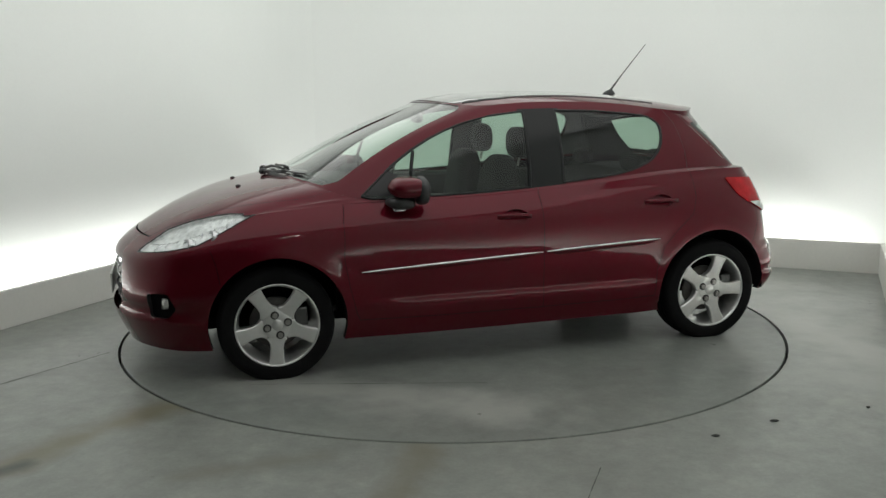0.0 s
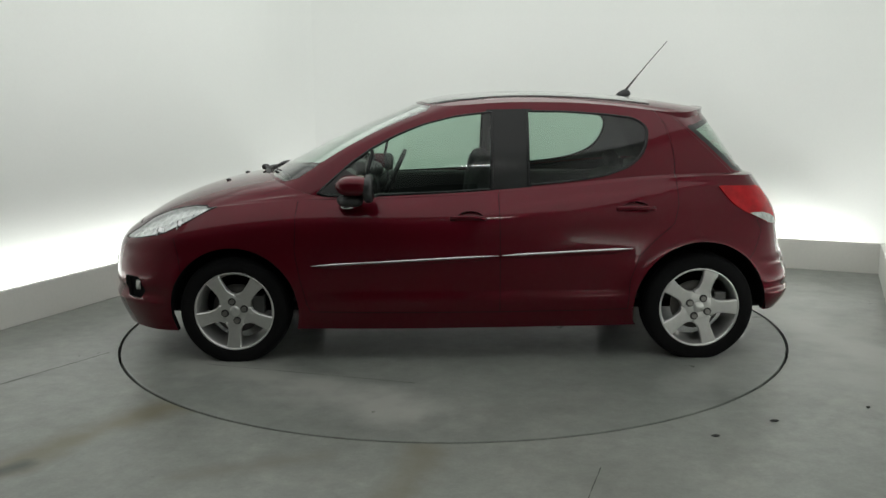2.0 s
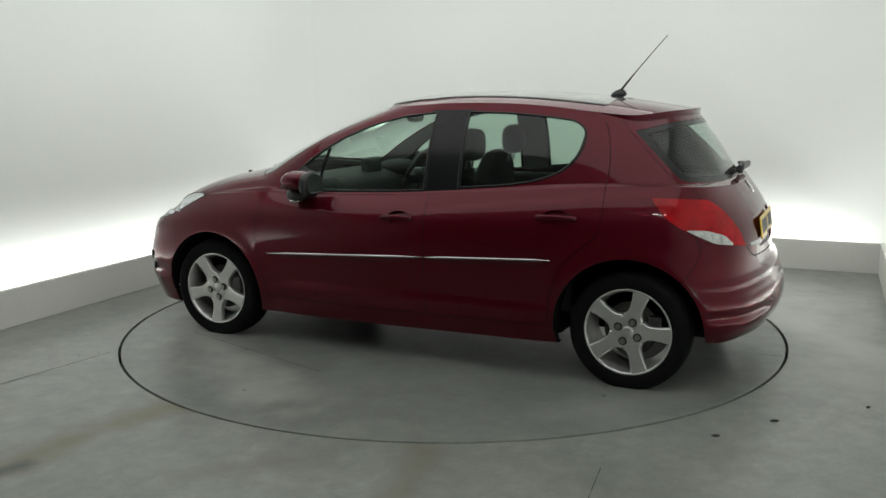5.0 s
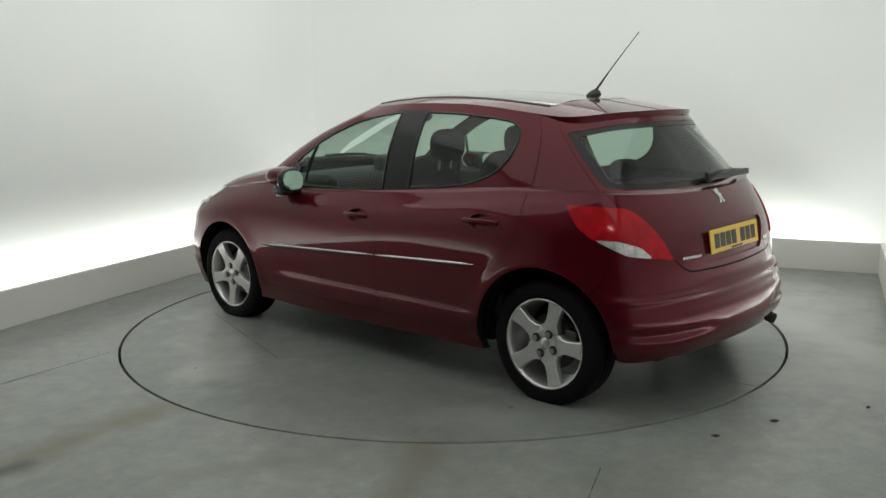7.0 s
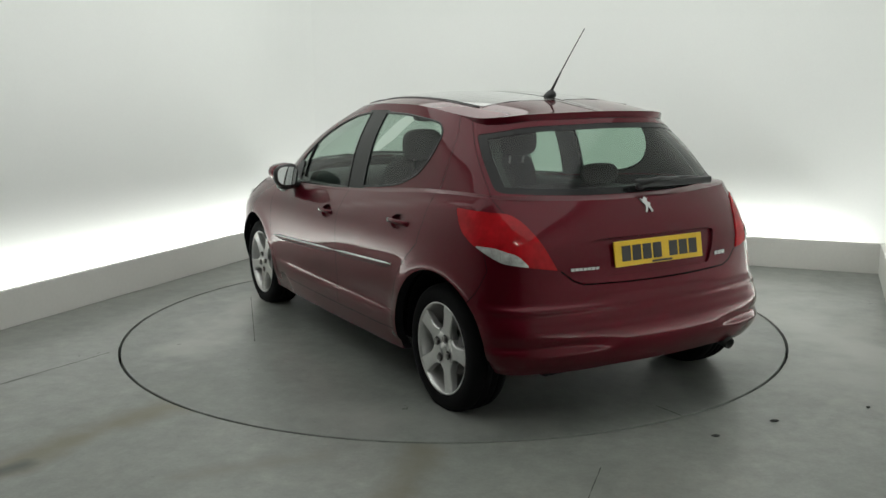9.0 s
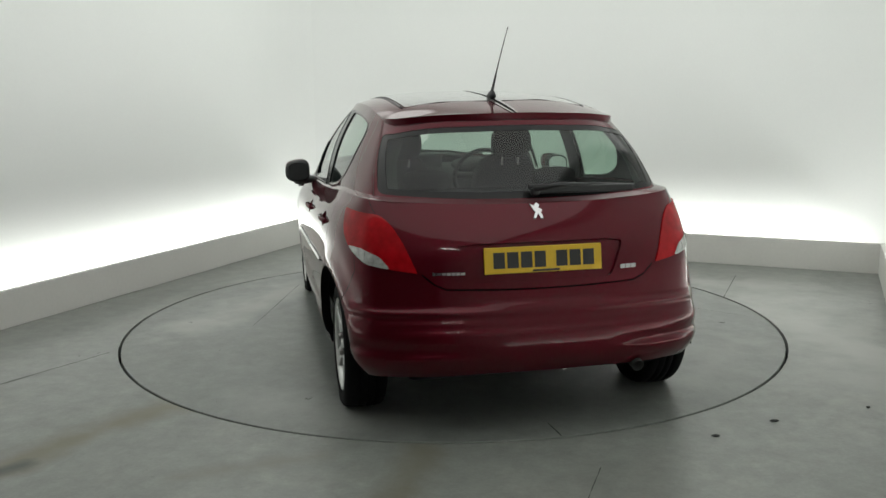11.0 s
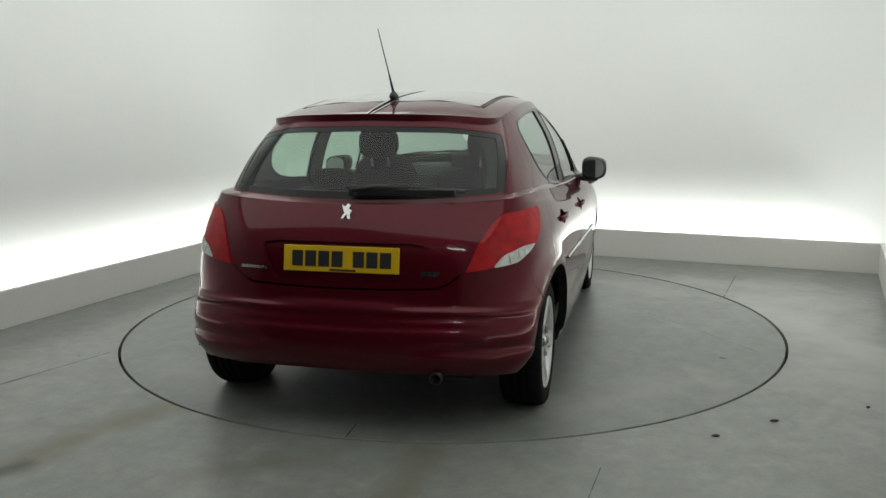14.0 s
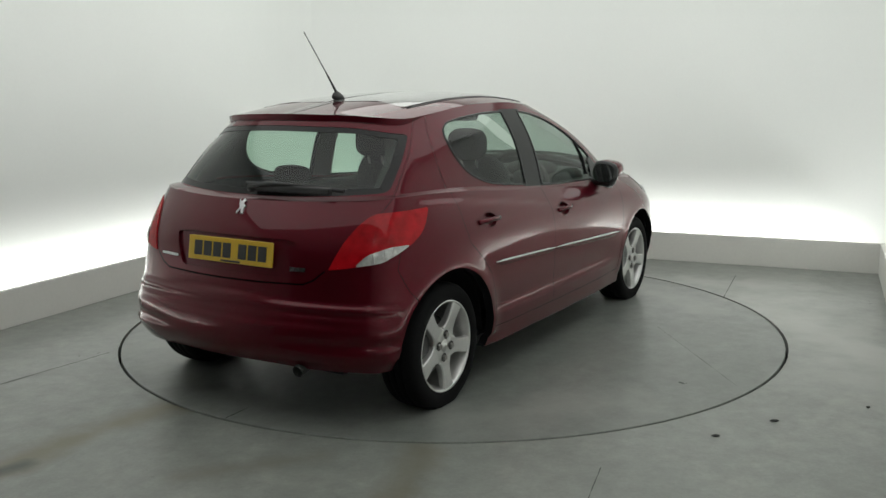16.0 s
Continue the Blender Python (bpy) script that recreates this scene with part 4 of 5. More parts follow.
    wl = dense([(0.0, tg * 0.02), (s3 - 0.05, tg * 0.02), (s3 - 0.005, tg * 0.08), (s3 - 0.01, tg * 0.5), (s3 - 0.03, tg * 0.93), (s3 - 0.08, tg * 0.985), (0.0, tg * 0.985)], 0.03)
    wr = cab.mirror(wl)
    cuts = list(openings.values()) + [wl, wr]
    seam_cab = []
    for side in (1, -1):
        seam_cab.append(ribbon(dense(cab.find([(-1.130, 1.010), (-1.128, 1.15), (-1.100, 1.27), (-1.050, 1.340)], side), 0.02), gap))
        st = [(s12 - 0.030, 0.0), (s12 - 0.052, tg * 0.5), (s12 - 0.066, tg)]
        seam_cab.append(ribbon(dense(st if side > 0 else cab.mirror(st), 0.02), gap))
    v, f, mid = triangulate(cab, None, cuts + seam_cab + pillars, 0.04, 0.035)
    cut = np.zeros(len(f), bool)
    for c in cuts + seam_cab:
        cut |= inside(mid, c)
    f, mid = f[~cut], mid[~cut]
    q = cab.at(mid)
    brim = s12 - 0.030 - 0.036 * mid[:, 1] / tg
    tail_zone = (mid[:, 0] > brim) & (mid[:, 0] < cab.length - brim)
    parts_of["tailgate"].append((cab, v, f[tail_zone]))
    f, q, mid = f[~tail_zone], q[~tail_zone], mid[~tail_zone]
    pillar = inside(mid, pillars[0]) | inside(mid, pillars[1])
    b_pillar, bp_side = f[pillar], q[pillar][:, 1] > 0
    cab_rest = f[~pillar]

    names = {"front_bumper": "burgundy front bumper", "rear_bumper": "burgundy ribbed rear bumper", "tailgate": "burgundy tailgate", "bonnet": "burgundy bonnet"}
    made = {}
    for key, pieces in parts_of.items():
        nm = key.split()[0]
        me = skin_mesh(nm, pieces)
        made[key] = link(nm, me, PAINT, car, names.get(key, "burgundy painted panel"))
    link("cab_frame", skin_mesh("cab_frame", [(cab, v, cab_rest)]), PAINT, car, "burgundy roof pillars and rails")
    for keep in (bp_side, ~bp_side):
        link("b_pillar", skin_mesh("b_pillar", [(cab, v, b_pillar[keep])]), GLOSS_BLACK, car, "black door pillar")

    # roof with a dark glass panel
    rv, rf, _ = triangulate(roof, None, [], 0.06, 0.04)
    link("roof", skin_mesh("roof", [(roof, rv, rf)]), PAINT, car, "burgundy roof with a spoiler lip")
    sp0, sp1 = roof.at([(s, 0.0) for s in roof.sg[::3]]), cab.at([(s, cab.height) for s in np.linspace(0, cab.length, len(roof.sg[::3]))])
    m = len(sp0)
    link("roof_edge", mesh_of("roof_edge", list(map(tuple, sp0)) + list(map(tuple, sp1)), [(i, i + 1, m + i + 1, m + i) for i in range(m - 1)]), PAINT, car, "burgundy spoiler edge")

    # dark inner skins behind the gaps and round the cabin
    def shell(name, skin, cuts, mat, depth, step):
        sv, sf, sm = triangulate(skin, None, cuts, step, step)
        bad = np.zeros(len(sf), bool)
        for c in cuts:
            bad |= inside(sm, c)
        return link(name, skin_mesh(name, [(skin, sv, sf[~bad])], -depth), mat, car)
    low_cuts = [fills[k] for k in fills if k[0] not in ("fog", "lamp_top")] + [recess, grille, grille_r]
    shell("inner_shell", lower, low_cuts, DARK, 0.022, 0.07)
    shell("bonnet_liner", hood, [fills["lamp_top", 1], fills["lamp_top", -1]], DARK, 0.018, 0.08)
    shell("cabin_trim", cab, cuts, TRIM_PALE, 0.014, 0.07)
    for sd in (1, -1):
        k10 = cab.knots[10]
        st = dense([(k10 + 0.06, 0.0), (cab.knots[12] + 0.10, 0.0), (cab.knots[12] + 0.075, cab.height * 0.5), (cab.knots[12] + 0.085, cab.height * 0.98), (k10 + 0.10, cab.height * 0.98)], 0.03, True)
        st = st if sd > 0 else cab.mirror(st)
        link("rear_pillar_trim", patch("rear_pillar_trim", cab, st, -0.045, 0.05), TRIM, car, "dark rear pillar lining")
    link("headlining", skin_mesh("headlining", [(roof, rv, rf)]), TRIM_PALE, car).location = (0, 0, -0.03)

    # arch lips and wheel housings
    for (nm, side), st in fills.items():
        if nm.endswith("arch"):
            a = np.array(lower.at(st))
            b = a + np.array([0, -0.045 * side, 0])
            m = len(a)
            link("arch_lip", mesh_of("arch_lip", list(map(tuple, a)) + list(map(tuple, b)), [(i, i + 1, m + i + 1, m + i) for i in range(m - 1)]), DARK, car)
    for wx, wide in ((1.264, 0.362), (-1.268, 0.376)):
        for side in (1, -1):
            n = 30
            verts, faces = [], []
            for i in range(n + 1):
                a = radians(-3 + 186 * i / n)
                for r, y in ((wide - 0.004, 0.80), (wide, 0.48), (0.0, 0.48)):
                    verts.append((wx + r * math.cos(a), y * side, 0.29 + r * math.sin(a)))
            for i in range(n):
                for j in range(2):
                    faces.append((3 * i + j, 3 * i + j + 1, 3 * i + j + 4, 3 * i + j + 3))
            link("wheel_housing", mesh_of("wheel_housing", verts, faces), DARK, car, "black wheel housing")

    # panes with seals
    for key, st in openings.items():
        nm = "rear_screen" if key == "tail" else "side_window"
        w = link(nm, patch(nm, cab, st, -0.004), PANE, car, "tinted glass pane")
        w.visible_shadow = False
        link("window_seal", frame_strip("window_seal", cab, st, 0.055 if key == "tail" else 0.015, -0.002 if key == "tail" else 0.002, flat=key == "tail"), GLOSS_BLACK, w, "black rubber seal")
    v1, f1, _ = triangulate(cab, wl, [], 0.06, 0.05)
    v2, f2, _ = triangulate(cab, wr, [], 0.06, 0.05)
    w = link("windscreen", skin_mesh("windscreen", [(cab, v1, f1), (cab, v2, f2)], -0.003), SCREEN, car, "clear windscreen")
    w.visible_shadow = False
    for side, nm in ((1, "left"), (-1, "right")):
        bar = cab.find([(.530, .94), (.505, 1.145)], side)
        bm = bmesh.new()
        tube(bm, [cab.at([bar[0]])[0], cab.at([((bar[0][0] + bar[1][0]) / 2, (bar[0][1] + bar[1][1]) / 2)])[0], cab.at([bar[1]])[0]], 0.010, 8)
        part("quarter_light_bar", bm, GLOSS_BLACK, car, "black upright bar in the window")
        sail = dense(rounded(cab.find([(.79, .925), (.655, 1.045), (.600, 1.02), (.590, .920)], side), 0.012), 0.015, True)
        link("mirror_sail", patch("mirror_sail", cab, sail, 0.003), PLASTIC, car, "black corner panel behind the mirror")

    # lamps
    for side in (1, -1):
        two = [(lower, fills["head_lamp", side]), (hood, fills["lamp_top", side])]
        sets = []
        for sk, st in two:
            tv, tf, _ = triangulate(sk, st, [], 0.03, 0.03)
            sets.append((sk, tv, tf))
        lamp = link("headlamp", skin_mesh("headlamp", sets, -0.016), REFLECTOR, car, "long swept clear headlamp")
        for sk, st in two:
            link("lamp_wall", lip("lamp_wall", sk, st[:-38], 0.018), REFLECTOR, lamp)
        for sk, st in two:
            bm = bmesh.new()
            tube(bm, [Vector(q) for q in sk.at(st[:-38])], 0.0035, 6)
            part("lamp_seal", bm, PLASTIC, lamp, smooth=True)
        for k in range(7):
            u = k / 6
            q = lower.near([(1.85 - 0.36 * u, .60 + .15 * u, .665 + .095 * u), (1.83 - 0.34 * u, .56 + .16 * u, .70 + .10 * u)], side)
            bm = bmesh.new()
            a, b = (Vector(lower.at([w])[0]) - Vector(lower.normals([w])[0]) * 0.012 for w in q)
            tube(bm, [a, b], 0.004, 6)
            part("lamp_rib", bm, CHROME, lamp)
        c = link("lamp_cover", skin_mesh("lamp_cover", sets, 0.001), LAMP_COVER, lamp, "clear plastic cover")
        c.visible_shadow = False
        for x, z, r in ((1.70, .715, .036), (1.58, .755, .034)):
            q = lower.find([(x, z)], side)
            pos, nn = lower.at(q)[0], lower.normals(q)[0]
            v, f = lathe([(0.0, -0.02), (r * 0.55, -0.016), (r * 0.9, -0.004), (r, 0.006), (r * 1.08, 0.0), (r * 1.08, -0.03)], 24, "z")
            me = mesh_of("projector", v, f)
            ob = link("projector", me, CHROME, lamp, "round chrome reflector bowl")
            ob.matrix_basis = Matrix.Translation(Vector(pos) - Vector(nn) * 0.014) @ Vector((1, 0.35 * side, 0.3)).to_track_quat("Z", "Y").to_matrix().to_4x4()
        st = fills["tail_lamp", side]
        lamp = link("tail_lamp", patch("tail_lamp", lower, st, 0.006, 0.02), RED_LENS, car, "red tail lamp wrapping round the corner")
        link("lamp_edge", lip("lamp_edge", lower, st, 0.02, 0.006), RED_LENS, lamp)
        clear = lower.near([(-1.518, .791, .802), (-1.616, .750, .804), (-1.693, .682, .772), (-1.727, .645, .721), (-1.657, .738, .739), (-1.577, .777, .770)], side)
        clear = dense(rounded([(*q, 0.02) for q in clear], 0.012), 0.012, True)
        cl = link("reversing_lens", patch("reversing_lens", lower, clear, 0.009, 0.02), CLEAR_LENS, lamp, "clear reversing lamp lens")
        for u in (.25, .5, .75):
            ends = lower.near([tuple(np.array((-1.56, .785, .800)) * (1 - u) + np.array((-1.70, .672, .762)) * u), tuple(np.array((-1.577, .777, .774)) * (1 - u) + np.array((-1.705, .690, .724)) * u)], side)
            a, b = (Vector(lower.at([w])[0]) + Vector(lower.normals([w])[0]) * 0.0095 for w in ends)
            bm = bmesh.new()
            tube(bm, [a, b], 0.0022, 6)
            part("lens_rib", bm, STEEL, cl)
        st = fills["fog", side]
        fg = link("fog_recess", patch("fog_recess", lower, st, -0.03), PLASTIC, car, "black fog lamp recess")
        link("recess_edge", lip("recess_edge", lower, st, 0.031), PLASTIC, fg)
        q = lower.find([(1.835, .415)], side)
        v, f = lathe([(0.0, 0.006), (0.018, 0.003), (0.024, 0.0), (0.028, 0.004), (0.030, -0.02)], 24, "z")
        ob = link("fog_lamp", mesh_of("fog_lamp", v, f), CLEAR_LENS, fg, "round clear fog lamp")
        ob.matrix_basis = Matrix.Translation(Vector(lower.at(q)[0]) - Vector(lower.normals(q)[0]) * 0.018) @ Vector((1, 0.3 * side, 0)).to_track_quat("Z", "Y").to_matrix().to_4x4()
    # grille
    g1, g2 = triangulate(lower, grille, [], 0.03, 0.03), triangulate(lower, grille_r, [], 0.03, 0.03)
    g0 = link("grille", skin_mesh("grille", [(lower, *g1[:2]), (lower, *g2[:2])], -0.05), PLASTIC, car, "black mesh front grille")
    for z in (.38, .43, .49, .55):
        bm = bmesh.new()
        pts = lower.at(lower.find([(y, z) for y in np.linspace(-.36, .36, 13)], view="nose"))
        tube(bm, [Vector(q) - Vector((0.02, 0, 0)) for q in pts], 0.007, 6)
        part("slat", bm, CHROME if .48 < z < .5 else PLASTIC, g0)
    bm = bmesh.new()
    box(bm, (2.090, -.26, .395), (2.100, .26, .505), 0.003)
    fp = part("front_plate", bm, PLATE_W, car, "white number plate with a dark bar")
    bm = bmesh.new()
    box(bm, (2.100, -.21, .42), (2.102, .21, .48), 0.0)
    part("plate_bar", bm, PLATE_INK, fp)

    # recess in the tailgate, plate and bars
    rc = link("plate_recess", patch("plate_recess", lower, recess, -0.012), PAINT, made["tailgate"], "burgundy recess for the number plate")
    link("recess_edge", lip("recess_edge", lower, recess, 0.013), PAINT, made["tailgate"])
    tilt = Matrix.Translation((-1.812, 0, .752)) @ pose(0, 0, 0, 0, 9, 0)
    bm = bmesh.new()
    box(bm, (-.004, -.262, -.056), (.004, .262, .056), 0.003, tilt)
    rp_ = part("rear_plate", bm, PLATE_Y, car, "yellow rear number plate with dark bars")
    y = -.222
    for w in (.050, .050, .050, .050, -.04, .050, .050, .050):
        if w < 0:
            y += 0.036
            continue
        bm = bmesh.new()
        box(bm, (-.0055, -(y + w), -.034), (-.0035, -y, .034), 0.0, tilt)
        part("plate_bar", bm, PLATE_INK, rp_)
        y += w + 0.0105
    bm = bmesh.new()
    box(bm, (-.0055, -.07, -.052), (-.0035, .05, -.043), 0.0, tilt)
    part("plate_bar", bm, PLATE_INK, rp_)
    return car, lower, hood, cab, roof, made, fills


# ---- fittings on the car ----
def blob(bm, mid, size, power=2.6, rings=12, segs=20, squeeze=None):
    """A rounded, boxy lump; squeeze bends each vertex."""
    start = len(bm.verts)
    bmesh.ops.create_uvsphere(bm, u_segments=segs, v_segments=rings, radius=1)
    bm.verts.ensure_lookup_table()
    for q in bm.verts[start:]:
        c = q.co
        n = (abs(c.x) ** power + abs(c.y) ** power + abs(c.z) ** power) ** (1 / power)
        c = c / max(n, 1e-6)
        if squeeze:
            c = squeeze(c)
        q.co = Vector((c.x * size[0] + mid[0], c.y * size[1] + mid[1], c.z * size[2] + mid[2]))
    return bm


def build_mirror(parent, side):
    bm = bmesh.new()
    def shape(c):
        c = c.copy()
        c.x = c.x if c.x < 0 else c.x * (1.15 - 0.25 * abs(c.z))
        c.z *= 1 - 0.16 * c.y * side
        c.x += 0.25 * c.y * side * -0.4
        return c
    blob(bm, (.590, .893 * side, .972), (.088, .074, .056), 3.0, 16, 24, shape)
    body = part("wing_mirror", bm, PAINT, parent, "burgundy mirror shell over a black base", smooth=True)
    bm = bmesh.new()
    blob(bm, (.515, .893 * side, .955), (.030, .079, .072), 3.2, 14, 24, shape)
    part("mirror_rim", bm, PLASTIC, body, "black mirror surround", smooth=True)
    # mirror glass on the rear face
    verts = [(0, 0, 0)] + [(0, .066 * np.sign(math.cos(a)) * abs(math.cos(a)) ** .75, .056 * np.sign(math.sin(a)) * abs(math.sin(a)) ** .75) for a in np.linspace(0, 2 * math.pi, 33)[:-1]]
    g = link("mirror_glass", mesh_of("mirror_glass", verts, [(0, i + 1, (i + 1) % 32 + 1) for i in range(32)], False), MIRROR, body)
    g.matrix_basis = pose(.478, .890 * side, .957, 0, 6, -6 * side)
    bm = bmesh.new()
    def foot(c):
        c = c.copy()
        c.x += 0.35 * (1 - c.y * side) * 0.5
        c.z *= 0.75 + 0.25 * c.y * side
        return c
    blob(bm, (.605, .838 * side, .893), (.070, .080, .040), 2.8, 14, 22, foot)
    part("mirror_foot", bm, PLASTIC, body, "black mirror foot", smooth=True)
    bm = bmesh.new()
    blob(bm, (.630, .868 * side, .858), (.036, .022, .012), 2.6, 8, 14)
    part("puddle_lamp", bm, CHROME, body, "small silver lamp lens", smooth=True)


def build_handles(parent, side):
    for nm, bowl, x0, x1, z in (("front_door", "front_bowl", .085, -.108, .790), ("rear_door", "rear_bowl", -.800, -1.012, .834)):
        st = FILLS[bowl, side]
        door = PANELS[nm + (" left" if side > 0 else " right")]
        link("handle_bowl", patch("handle_bowl", LOWER, st, -0.022), PAINT, door, "burgundy dished handle bowl")
        link("bowl_edge", lip("bowl_edge", LOWER, st, 0.023), PAINT, door)
        pts = LOWER.at(LOWER.find([(x, z) for x in np.linspace(x0, x1, 9)], side))
        nn = LOWER.normals(LOWER.find([(x, z) for x in np.linspace(x0, x1, 9)], side))
        rise = np.array([.004, .014, .021, .025, .026, .025, .021, .014, .004])
        bm = bmesh.new()
        rows = []
        for q, n, h in zip(pts, nn, rise):
            c = Vector(q) + Vector(n) * h
            up = Vector((0, 0, 1))
            ring = [c + up * dz + Vector(n) * dy for dz, dy in ((.013, -.004), (.010, .004), (0, .007), (-.010, .004), (-.013, -.004), (0, -.008))]
            rows.append([bm.verts.new(v) for v in ring])
        for r0, r1 in zip(rows, rows[1:]):
            for j in range(6):
                bm.faces.new((r0[j], r0[(j + 1) % 6], r1[(j + 1) % 6], r1[j]))
        bm.faces.new(rows[0])
        bm.faces.new(rows[-1][::-1])
        bmesh.ops.recalc_face_normals(bm, faces=bm.faces)
        part("door_handle", bm, PAINT, door, "burgundy pull handle", smooth=True)


def strip_along(bm, line, side, profile):
    """A moulding along a side-view line; profile of (up, out) pairs."""
    st = LOWER.find(line, side)
    pts, nn = LOWER.at(st), LOWER.normals(st)
    rows = []
    for k, (q, n) in enumerate(zip(pts, nn)):
        fade = min(1.0, 0.25 + 0.75 * min(k, len(pts) - 1 - k) / 2)
        rows.append([bm.verts.new(Vector(q) + Vector((0, 0, u * fade)) + Vector(n) * o) for u, o in profile])
    for r0, r1 in zip(rows, rows[1:]):
        for j in range(len(profile) - 1):
            bm.faces.new((r0[j], r0[j + 1], r1[j + 1], r1[j]))
    bmesh.ops.recalc_face_normals(bm, faces=bm.faces)
    return bm


def build_strips(side):
    for door, x0, x1 in (("front_door", .835, -.172), ("rear_door", -.190, -.888)):
        def z_at(x):
            return float(np.interp(x, (-.888, -.18, .835), (.625, .592, .543)))
        parent = PANELS[door + (" left" if side > 0 else " right")]
        xs = np.linspace(x0, x1, 18)
        bm = bmesh.new()
        strip_along(bm, [(x, z_at(x)) for x in xs], side, ((.006, -.002), (.005, .007), (-.008, .008), (-.022, .006), (-.026, -.002)))
        part("rubbing_strip", bm, PAINT, parent, "burgundy side moulding", smooth=True)
        bm = bmesh.new()
        strip_along(bm, [(x, z_at(x)) for x in xs], side, ((.0065, .004), (.0055, .0085), (-.0040, .0125), (-.005, .006)))
        part("chrome_strip", bm, CHROME, parent, "thin bright chrome strip", smooth=True)


def build_wipers(parent):
    # rear wiper lies along the foot of the tail window
    bm = bmesh.new()
    blob(bm, (-1.665, -.01, 1.022), (.016, .022, .016), 2.6, 8, 14)
    tube(bm, [(-1.672, 0.0, 1.030), (-1.668, -.12, 1.052), (-1.655, -.26, 1.046)], 0.012, 8, 0.008)
    w = part("rear_wiper", bm, PLASTIC, parent, "black rear wiper arm and blade", smooth=True)
    bm = bmesh.new()
    tube(bm, [(-1.662, 0.02, 1.045), (-1.658, -.14, 1.050), (-1.645, -.33, 1.042), (-1.600, -.50, 1.028)], 0.010, 8)
    box(bm, (-1.668, -.47, 1.012), (-1.640, -.01, 1.044), 0.007)
    part("wiper_blade", bm, PLASTIC, w)
    for pts in (((1.235, -.03, 1.005), (1.17, .18, 1.018), (1.08, .42, 1.010), (.985, .61, .985)), ((1.19, -.52, .985), (1.16, -.30, 1.015), (1.14, -.08, 1.026), (1.13, .10, 1.026))):
        bm = bmesh.new()
        tube(bm, pts, 0.011, 8, 0.006)
        lo = [Vector(p) + Vector((-.026, .01, .008)) for p in pts[1:]]
        tube(bm, lo, 0.007, 6)
        blob(bm, pts[0], (.025, .025, .018), 2.4, 8, 12)
        part("front_wiper", bm, PLASTIC, parent, "black windscreen wiper", smooth=True)
    bm = bmesh.new()
    pts = [(1.20 - .30 * (y / .66) ** 2, y, 1.0 - .065 * (y / .66) ** 2) for y in np.linspace(-.66, .66, 17)]
    tube(bm, pts, 0.016, 8)
    part("scuttle", bm, PLASTIC, parent, "black scuttle under the windscreen", smooth=True)
    for y in (.26, -.26):
        bm = bmesh.new()
        blob(bm, (1.40, y, .953), (.016, .012, .008), 2.2, 8, 12)
        part("washer_jet", bm, PLASTIC, parent, "black washer jet", smooth=True)


def build_roof_things(parent):
    bm = bmesh.new()
    def fin(c):
        c = c.copy()
        c.y *= 0.75 - 0.35 * c.z
        c.x = c.x * (0.8 - 0.3 * c.z) - 0.35 * (c.z + 1) * 0.5
        return c
    blob(bm, (-.985, 0, 1.440), (.052, .026, .024), 2.2, 10, 16, fin)
    a = part("aerial", bm, PLASTIC, parent, "black aerial foot with a thin whip", smooth=True)
    bm = bmesh.new()
    tube(bm, [(-1.0, 0, 1.452), (-1.075, -.001, 1.545)], 0.0075, 8, 0.004)
    tube(bm, [(-1.075, -.001, 1.545), (-1.16, -.003, 1.645), (-1.252, -.006, 1.750)], 0.0032, 6, 0.0022)
    part("whip", bm, PLASTIC, a)
    # glass roof pane with raised dark rails at its sides
    line = []
    for q in np.linspace(0, ROOF.length, 361):
        g = ROOF.at([(q, t) for t in ROOF.tg])
        inner = (np.abs(g[:, 1]) < 0.462) & (g[:, 0] < 0.255) & (g[:, 0] > -1.06)
        k = int(np.argmax(inner)) if inner.any() else len(ROOF.tg) - 2
        line.append((float(q), float(ROOF.tg[min(k, len(ROOF.tg) - 2)])))
    outline = line + [(q, ROOF.height) for q in np.linspace(ROOF.length, 0, 181)]
    v, f, _ = triangulate(ROOF, outline, [], 0.06, 0.03)
    link("roof_glass", skin_mesh("roof_glass", [(ROOF, v, f)], 0.003), ROOF_GLASS, parent, "pale glossy glass roof panel")
    for side in (1, -1):
        bm = bmesh.new()
        pts = []
        for x in np.linspace(.16, -1.04, 26):
            d = (ROOF.grid[..., 0] - x) ** 2 + (ROOF.grid[..., 1] - .470 * side) ** 2
            pts.append(Vector(ROOF.grid[np.unravel_index(np.argmin(d), d.shape)]) + Vector((0, 0, -.004)))
        tube(bm, pts, 0.009, 8)
        part("roof_channel", bm, PLASTIC, parent, "black roof channel trim", smooth=True)


